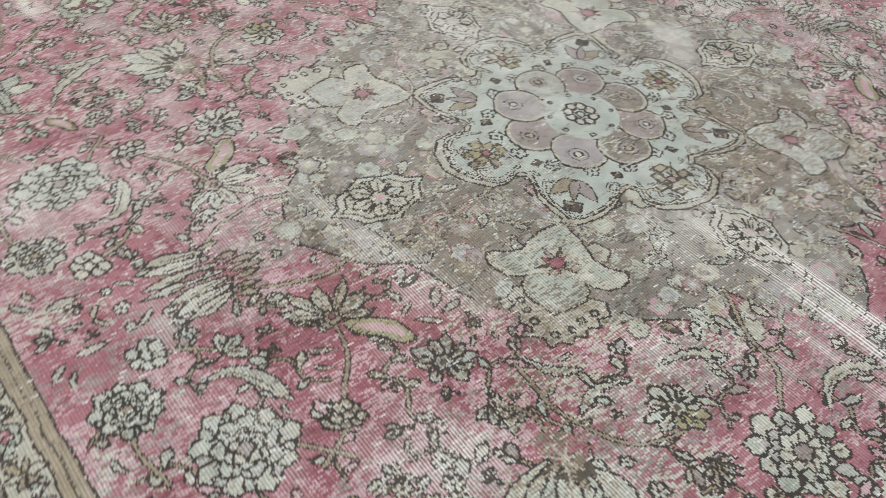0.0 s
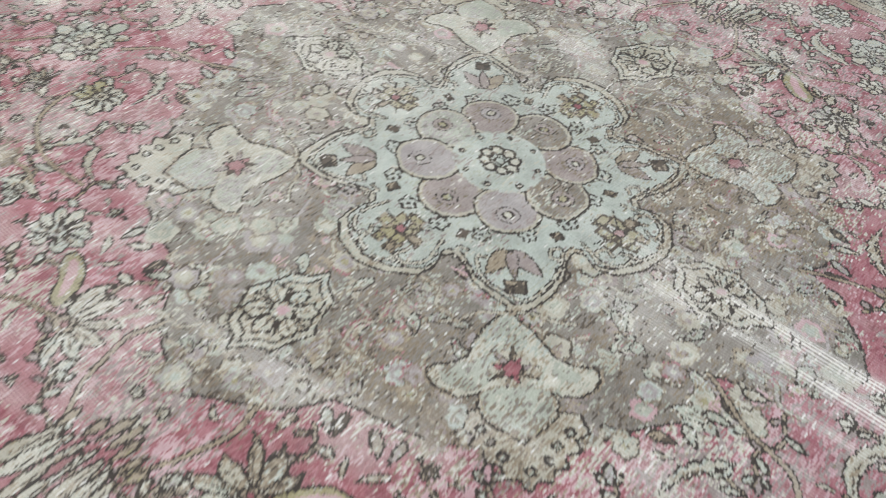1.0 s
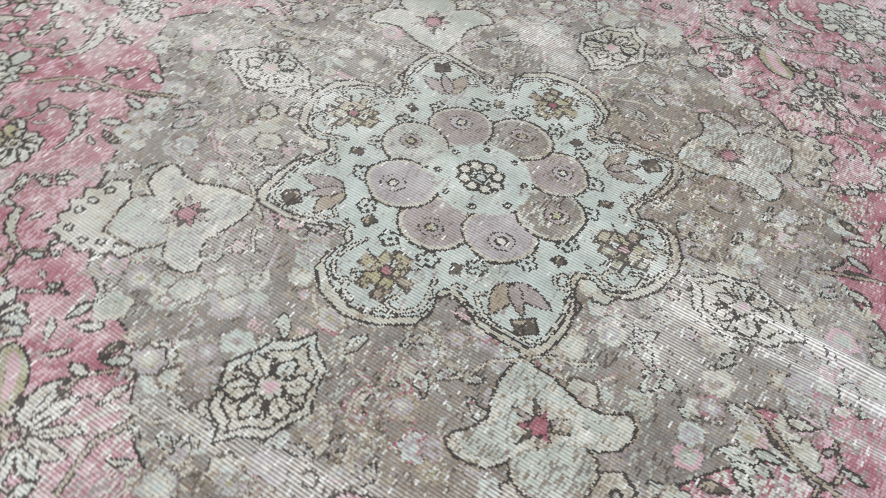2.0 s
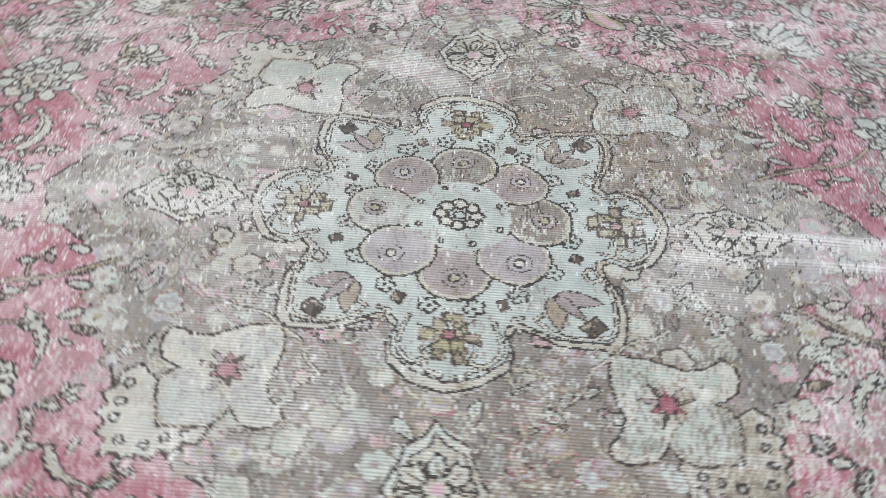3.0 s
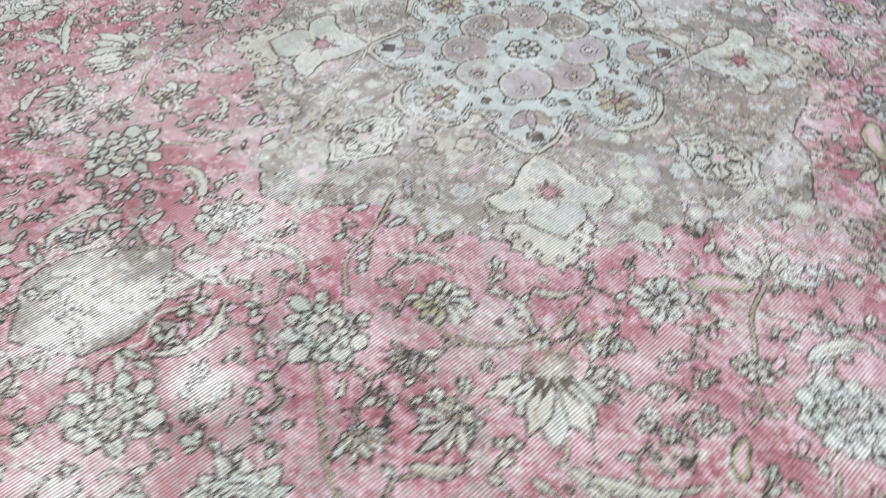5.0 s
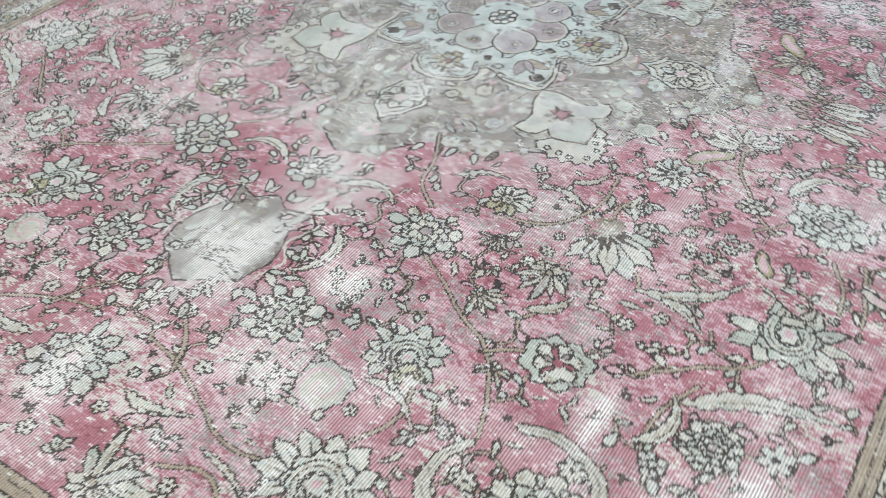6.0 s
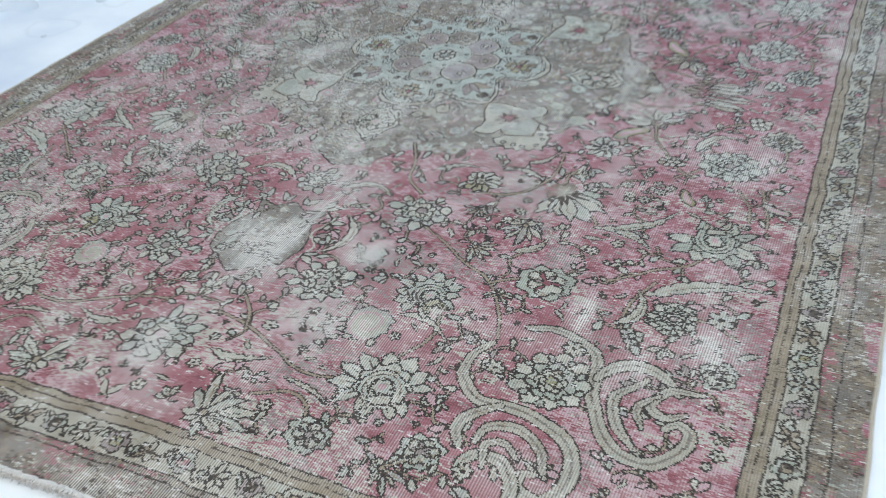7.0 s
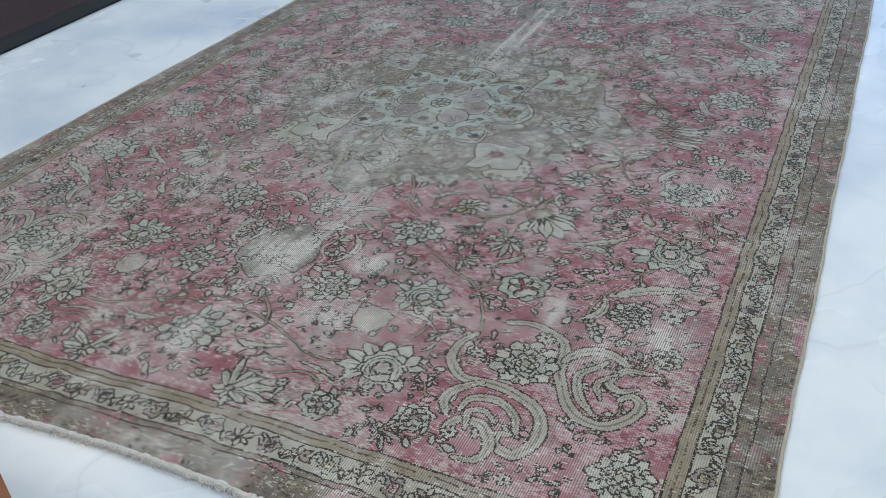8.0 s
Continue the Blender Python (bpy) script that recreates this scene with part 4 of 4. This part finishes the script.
# uneven dye and fading, knot by knot
FADES = [("rose", "blush", blend((.3, .2, .14, 40), (.35, .06, .03, 41), (.35, .016, .009, 42)), .39, .68, .8), ("rose", "red", blend((.5, .05, .03, 43), (.5, .014, .008, 44)), .55, .8, .6),
         ("rose", "ivory", blend((.45, .2, .13, 39), (.25, .06, .04, 45), (.3, .016, .008, 46)), .52, .74, .7), ("rose", "mauve", blend((.45, .18, .13, 38), (.25, .07, .05, 47), (.3, .018, .009, 48)), .52, .74, .6),
         ("ivory", "sage", blend((.5, .06, .05, 49), (.5, .015, .01, 50)), .40, .66, .75), ("ivory", "tan", blend((.5, .05, .05, 51), (.5, .012, .01, 52)), .55, .8, .6),
         ("sage", "ivory", blend((.5, .06, .05, 53), (.5, .012, .01, 54)), .45, .7, .6), ("sage", "taupe", blend((.5, .05, .05, 55), (.5, .012, .01, 56)), .52, .8, .6),
         ("taupe", "brown", blend((.5, .06, .05, 57), (.5, .012, .01, 58)), .42, .7, .7), ("taupe", "sage", blend((.5, .05, .04, 59), (.5, .012, .01, 60)), .48, .72, .4),
         ("taupe", "ivory", blend((.5, .06, .04, 61), (.5, .012, .01, 62)), .58, .8, .5), ("mint", "ivory", blend((.5, .05, .04, 63), (.5, .012, .01, 64)), .52, .8, .4),
         ("mint", "sage", blend((.5, .05, .04, 65), (.5, .012, .01, 66)), .48, .75, .6), ("mint", "mauve", blend((.5, .05, .04, 67), (.5, .012, .01, 68)), .58, .8, .5),
         ("tan", "brown", blend((.5, .08, .02, 69), (.5, .012, .01, 70)), .5, .75, .45), ("sand", "tan", blend((.5, .05, .04, 71), (.5, .012, .01, 72)), .5, .8, .5),
         ("brown", "ivory", blend((.4, .04, .012, 89), (.6, .010, .005, 90)), .52, .78, .7), ("brown", "umber", blend((.4, .04, .015, 91), (.6, .010, .006, 92)), .5, .75, .7),
         ("brown", "tan", blend((.4, .05, .015, 93), (.6, .010, .006, 94)), .48, .72, .7), ("brown", "red", blend((.7, .07, .05, 95), (.3, .012, .006, 96)), .62, .8, .5),
         ("taupe", "umber", blend((.5, .04, .02, 97), (.5, .010, .006, 98)), .55, .8, .5), ("brown", "taupe", blend((.5, .05, .04, 73), (.5, .012, .01, 74)), .42, .7, .6), ("mauve", "ivory", blend((.5, .05, .04, 75), (.5, .012, .01, 76)), .56, .85, .3), ("mauve", "brown", blend((.5, .03, .03, 87), (.5, .01, .01, 88)), .48, .75, .5),
         ("umber", "tan", blend((.5, .03, .03, 77), (.5, .012, .01, 78)), .42, .7, .7), ("umber", "dark", blend((.5, .03, .03, 79), (.5, .012, .01, 80)), .5, .75, .5),
         ("lilac", "mauve", blend((.5, .05, .04, 81), (.5, .012, .01, 82)), .45, .7, .6), ("olive", "sage", blend((.5, .03, .03, 85), (.5, .01, .01, 86)), .42, .7, .6), ("olive", "umber", blend((.5, .03, .03, 83), (.5, .01, .01, 84)), .5, .75, .5)]
lot_a, lot_b = blend((.7, .16, .14, 111), (.3, .03, .02, 112)), blend((.7, .14, .16, 113), (.3, .03, .02, 114))
FADES += [("dark", "umber", blend((.5, .05, .04, 121), (.5, .012, .008, 122)), .45, .70, .25), ("ivory", "mint", lot_a, .50, .66, .75), ("sage", "mint", lot_a, .52, .66, .6), ("sage", "lilac", lot_b, .54, .68, .6), ("ivory", "sand", lot_b, .52, .66, .8), ("sand", "sage", lot_a, .52, .68, .6),
          ("tan", "olive", blend((.6, .12, .1, 115), (.4, .015, .01, 116)), .58, .75, .2), ("brown", "rose", blend((.7, .06, .08, 117), (.3, .015, .01, 118)), .66, .78, .6)]
drawn = tone.copy()
for old, fresh, field, lo, hi, most in FADES:
    tone[(drawn == TONE[old]) & dither(field, lo, hi, most * (1.0 if old in ("rose", "brown", "dark", "umber") else 0.6))] = TONE[fresh]
# two patches in the north half shift to darker, browner and redder tones
DEEPER = (0.95 * np.exp(-((PX - 0.60) / 0.24) ** 2 - ((PY - 0.32) / 0.26) ** 2) + 0.9 * np.exp(-((PX + 0.30) / 0.26) ** 2 - ((PY - 0.30) / 0.22) ** 2)) * (0.35 + 1.1 * value_noise(0.07, 0.05, 101))
for old, fresh, most in (("ivory", "tan", .65), ("sage", "taupe", .7), ("sand", "tan", .7), ("taupe", "brown", .8), ("rose", "red", .75), ("mauve", "brown", .6), ("lilac", "mauve", .8), ("tan", "brown", .5)):
    tone[(tone == TONE[old]) & dither(DEEPER, 0.0, 0.8, most)] = TONE[fresh]
loss = rng.random((NY, NX)) < 0.0009 + 0.012 * wear_haze + 0.10 * wear_haze ** 3
for reach in (1, 2, 3):
    loss |= np.roll(loss, 1, 1) & (rng.random((NY, NX)) < 0.65)
tone[loss] = TONE["bare"]

# surface: gentle lie of the rug, dark wool eaten lower, uneven knots
vx = np.arange(NX + 1) * CELL - HX
vy = np.arange(NY + 1) * CELL - HY
VX, VY = np.meshgrid(vx, vy)
height = 0.0075 + (value_noise(0.5, 0.4, 31) - 0.5) * 0.004 - 0.0006 * wear_haze - 0.0007 * (tone == TONE["dark"]) + (rng.random((NY, NX)) - 0.5) * 0.001
for rx, y0, y1, up in ((0.055, 0.42, 1.3, 0.007), (0.0, 0.25, 1.15, 0.006), (-0.69, 0.05, 0.95, 0.005)):
    along = np.clip((PY - y0) / 0.15, 0, 1) * np.clip((y1 - PY) / 0.15, 0, 1)
    height += up * np.exp(-((PX - rx - 0.008 * np.sin(PY * 6)) / 0.013) ** 2) * along
pad = np.pad(height, 1, mode="edge")
VZ = (pad[:-1, :-1] + pad[1:, :-1] + pad[:-1, 1:] + pad[1:, 1:]) / 4
wpad = np.pad(wear_haze, 1, mode="edge")
VW = (wpad[:-1, :-1] + wpad[1:, :-1] + wpad[:-1, 1:] + wpad[1:, 1:]) / 4


def laid(x, y):
    """From the drawing to the floor: the left half is narrower, the right side splays, the near end bows."""
    fx = np.where(x > 0, x * (1 - 0.0138 * y), x * 0.912 * (1 - (x / HX) ** 2 * (0.028 + 0.026 * y)))
    fy = y + np.where(y < 0, -y / 1.6, 0) * (0.02 * (x - 0.25) + 0.006 * np.sin(5 * x))
    edge = np.clip((np.abs(x) - 1.25) / 0.05, 0, 1)
    return fx + edge * 0.0018 * np.sin(y * 7) + edge * 0.001 * np.sin(y * 31), fy + np.clip((np.abs(y) - 1.68) / 0.05, 0, 1) * 0.005 * np.sin(7 * x + 1)


LX, LY = laid(VX, VY)
COORDS = np.c_[LX.ravel(), LY.ravel(), VZ.ravel()]
rug = tagged(new("area_rug"), "worn oriental rug with faded rose field and taupe medallion", "rug")
order = np.argsort(owner.ravel(), kind="stable")
sorted_owner = owner.ravel()[order]
starts = np.searchsorted(sorted_owner, np.arange(len(PARTS) + 1))
for pid, (nm, lab) in enumerate(PARTS):
    cells = order[starts[pid]:starts[pid + 1]]
    if len(cells) < 12:
        continue
    j, i = np.divmod(cells, NX)
    a = j * (NX + 1) + i
    quads = np.c_[a, a + 1, a + NX + 2, a + NX + 1]
    used, idx = np.unique(quads, return_inverse=True)
    me = bpy.data.meshes.new(nm)
    me.vertices.add(len(used))
    me.vertices.foreach_set("co", COORDS[used].astype(np.float32).ravel())
    me.loops.add(quads.size)
    me.loops.foreach_set("vertex_index", idx.ravel().astype(np.int32))
    me.polygons.add(len(quads))
    me.polygons.foreach_set("loop_start", np.arange(0, quads.size, 4, dtype=np.int32))
    kinds, slot = np.unique(tone.ravel()[cells], return_inverse=True)
    for t in kinds:
        me.materials.append(WOOL[t])
    me.polygons.foreach_set("material_index", slot.ravel().astype(np.int32))
    at = me.attributes.new("wear_haze", "FLOAT", "POINT")
    at.data.foreach_set("value", VW.ravel()[used].astype(np.float32))
    me.update(calc_edges=True)
    me.shade_smooth()
    ob = new(nm, me)
    ob.parent = rug
    if lab:
        tagged(ob, lab)


def edge_run(side, n):
    """Points along one edge of the laid rug: 0 south, 1 north, 2 west, 3 east."""
    s = np.linspace(-1, 1, n)
    x, y = ((s * HX, np.full(n, -HY)), (s * HX, np.full(n, HY)), (np.full(n, -HX), s * HY), (np.full(n, HX), s * HY))[side]
    return np.c_[laid(x, y)]


# backing under the pile
bm = bmesh.new()
loop = [*edge_run(0, 40), *edge_run(3, 60)[1:], *edge_run(1, 40)[::-1][1:], *edge_run(2, 60)[::-1][1:-1]]
top = [bm.verts.new((x, y, 0.0066)) for x, y in loop]
low = [bm.verts.new((x, y, 0.0008)) for x, y in loop]
for i in range(len(loop)):
    bm.faces.new((low[i], low[(i + 1) % len(loop)], top[(i + 1) % len(loop)], top[i]))
bm.faces.new(low[::-1])
part("backing", bm, BACKING, rug, "coarse woven cotton backing")


def cord(bm, pts, radii, sides=6):
    rings = []
    for i, q in enumerate(pts):
        d = Vector(pts[min(i + 1, len(pts) - 1)]) - Vector(pts[max(i - 1, 0)])
        d.normalize()
        u = d.cross(Vector((0, 0, 1)))
        u = u.normalized() if u.length > 1e-6 else Vector((1, 0, 0))
        v = u.cross(d)
        rings.append([bm.verts.new(Vector(q) + radii[i] * (math.cos(2 * math.pi * k / sides) * u + math.sin(2 * math.pi * k / sides) * v)) for k in range(sides)])
    for r, s in zip(rings, rings[1:]):
        for k in range(sides):
            bm.faces.new((r[k], r[(k + 1) % sides], s[(k + 1) % sides], s[k]))
    bm.faces.new(rings[0][::-1])
    bm.faces.new(rings[-1])


ends = random.Random(3)
for side in (2, 3):
    run = edge_run(side, 220)
    bm = bmesh.new()
    cord(bm, [(x, y, 0.0062) for x, y in run], [0.0034 + 0.0012 * ends.random() for _ in run])
    part("selvedge", bm, SELVEDGE, rug, "overcast sand-coloured side cord")
for side, way in ((0, -1), (1, 1)):
    run = edge_run(side, 620)
    bm = bmesh.new()
    lump = [ends.random() for _ in run]
    cord(bm, [(x, y + way * (0.004 + 0.004 * lump[i // 3]), 0.0072 + 0.003 * ends.random()) for i, (x, y) in enumerate(run)], [0.0046 + 0.0036 * lump[i // 2] + 0.0016 * ends.random() for i in range(len(run))], 8)
    part("end_cord", bm, COTTON, rug, "frayed off-white cotton end cord")
    bm = bmesh.new()
    for i in range(2400):
        x, y = run[min(len(run) - 1, int(i / 1500 * len(run)))]
        x += 0.004 * (ends.random() - 0.5)
        ln = 0.003 + 0.008 * ends.random() ** 2
        sk, up = (ends.random() - 0.5) * 0.010, ends.random()
        z = 0.004 + 0.011 * up
        cord(bm, [(x, y + way * 0.006, z), (x + 0.5 * sk, y + way * (0.010 + 0.5 * ln), z + 0.002 * up), (x + sk, y + way * (0.011 + ln), max(0.0015, z - 0.004))], [0.0017, 0.0014, 0.0006], 4)
    tagged(part("fringe", bm, COTTON, rug, "short worn off-white cotton fringe"), kind="stuff")

# ---- second rug, dark, on the floor to the west ----
dark = tagged(new("dark_rug"), "dark burgundy rug with a black border", "rug")
bm = box(-3.75, -1.985, -1.9, 2.3, 0.0008, 0.012, 0.003)
part("border", bm, BLACK_PILE, dark, "black wool border")
part("field", box(-3.62, -2.11, -1.77, 2.17, 0.010, 0.0135, 0.001), BURGUNDY, dark, "dark burgundy wool field")
for x in (-2.15, -3.58):
    part("stripe", box(x - 0.006, x + 0.006, -1.73, 2.13, 0.012, 0.0143), DARK_GOLD, dark, "dull brown stripe")

# ---- wooden cabinet south of the rug ----
CX, CY = 0.335, -2.085
cab = tagged(new("wooden_cabinet"), "low orange-brown varnished wooden cabinet", "cabinet")
part("body", box(CX - 0.62, CX - 0.004, CY - 0.45, CY, 0.06, 0.56, 0.006), WOOD, cab)
part("top", box(CX - 0.63, CX, CY - 0.462, CY + 0.002, 0.562, 0.588, 0.006), WOOD, cab)
part("plinth", box(CX - 0.60, CX - 0.03, CY - 0.43, CY - 0.03, 0.0, 0.06, 0.002), WOOD, cab)
for i in range(2):
    x = CX - 0.615 + 0.308 * i
    d = part("door", box(x + 0.004, x + 0.300, CY - 0.472, CY - 0.452, 0.075, 0.55, 0.005), WOOD, cab)
    part("handle", box(x + (0.27 if i == 0 else 0.025), x + (0.28 if i == 0 else 0.035), CY - 0.495, CY - 0.473, 0.30, 0.38, 0.003), BRASS, d, "small brass handle")
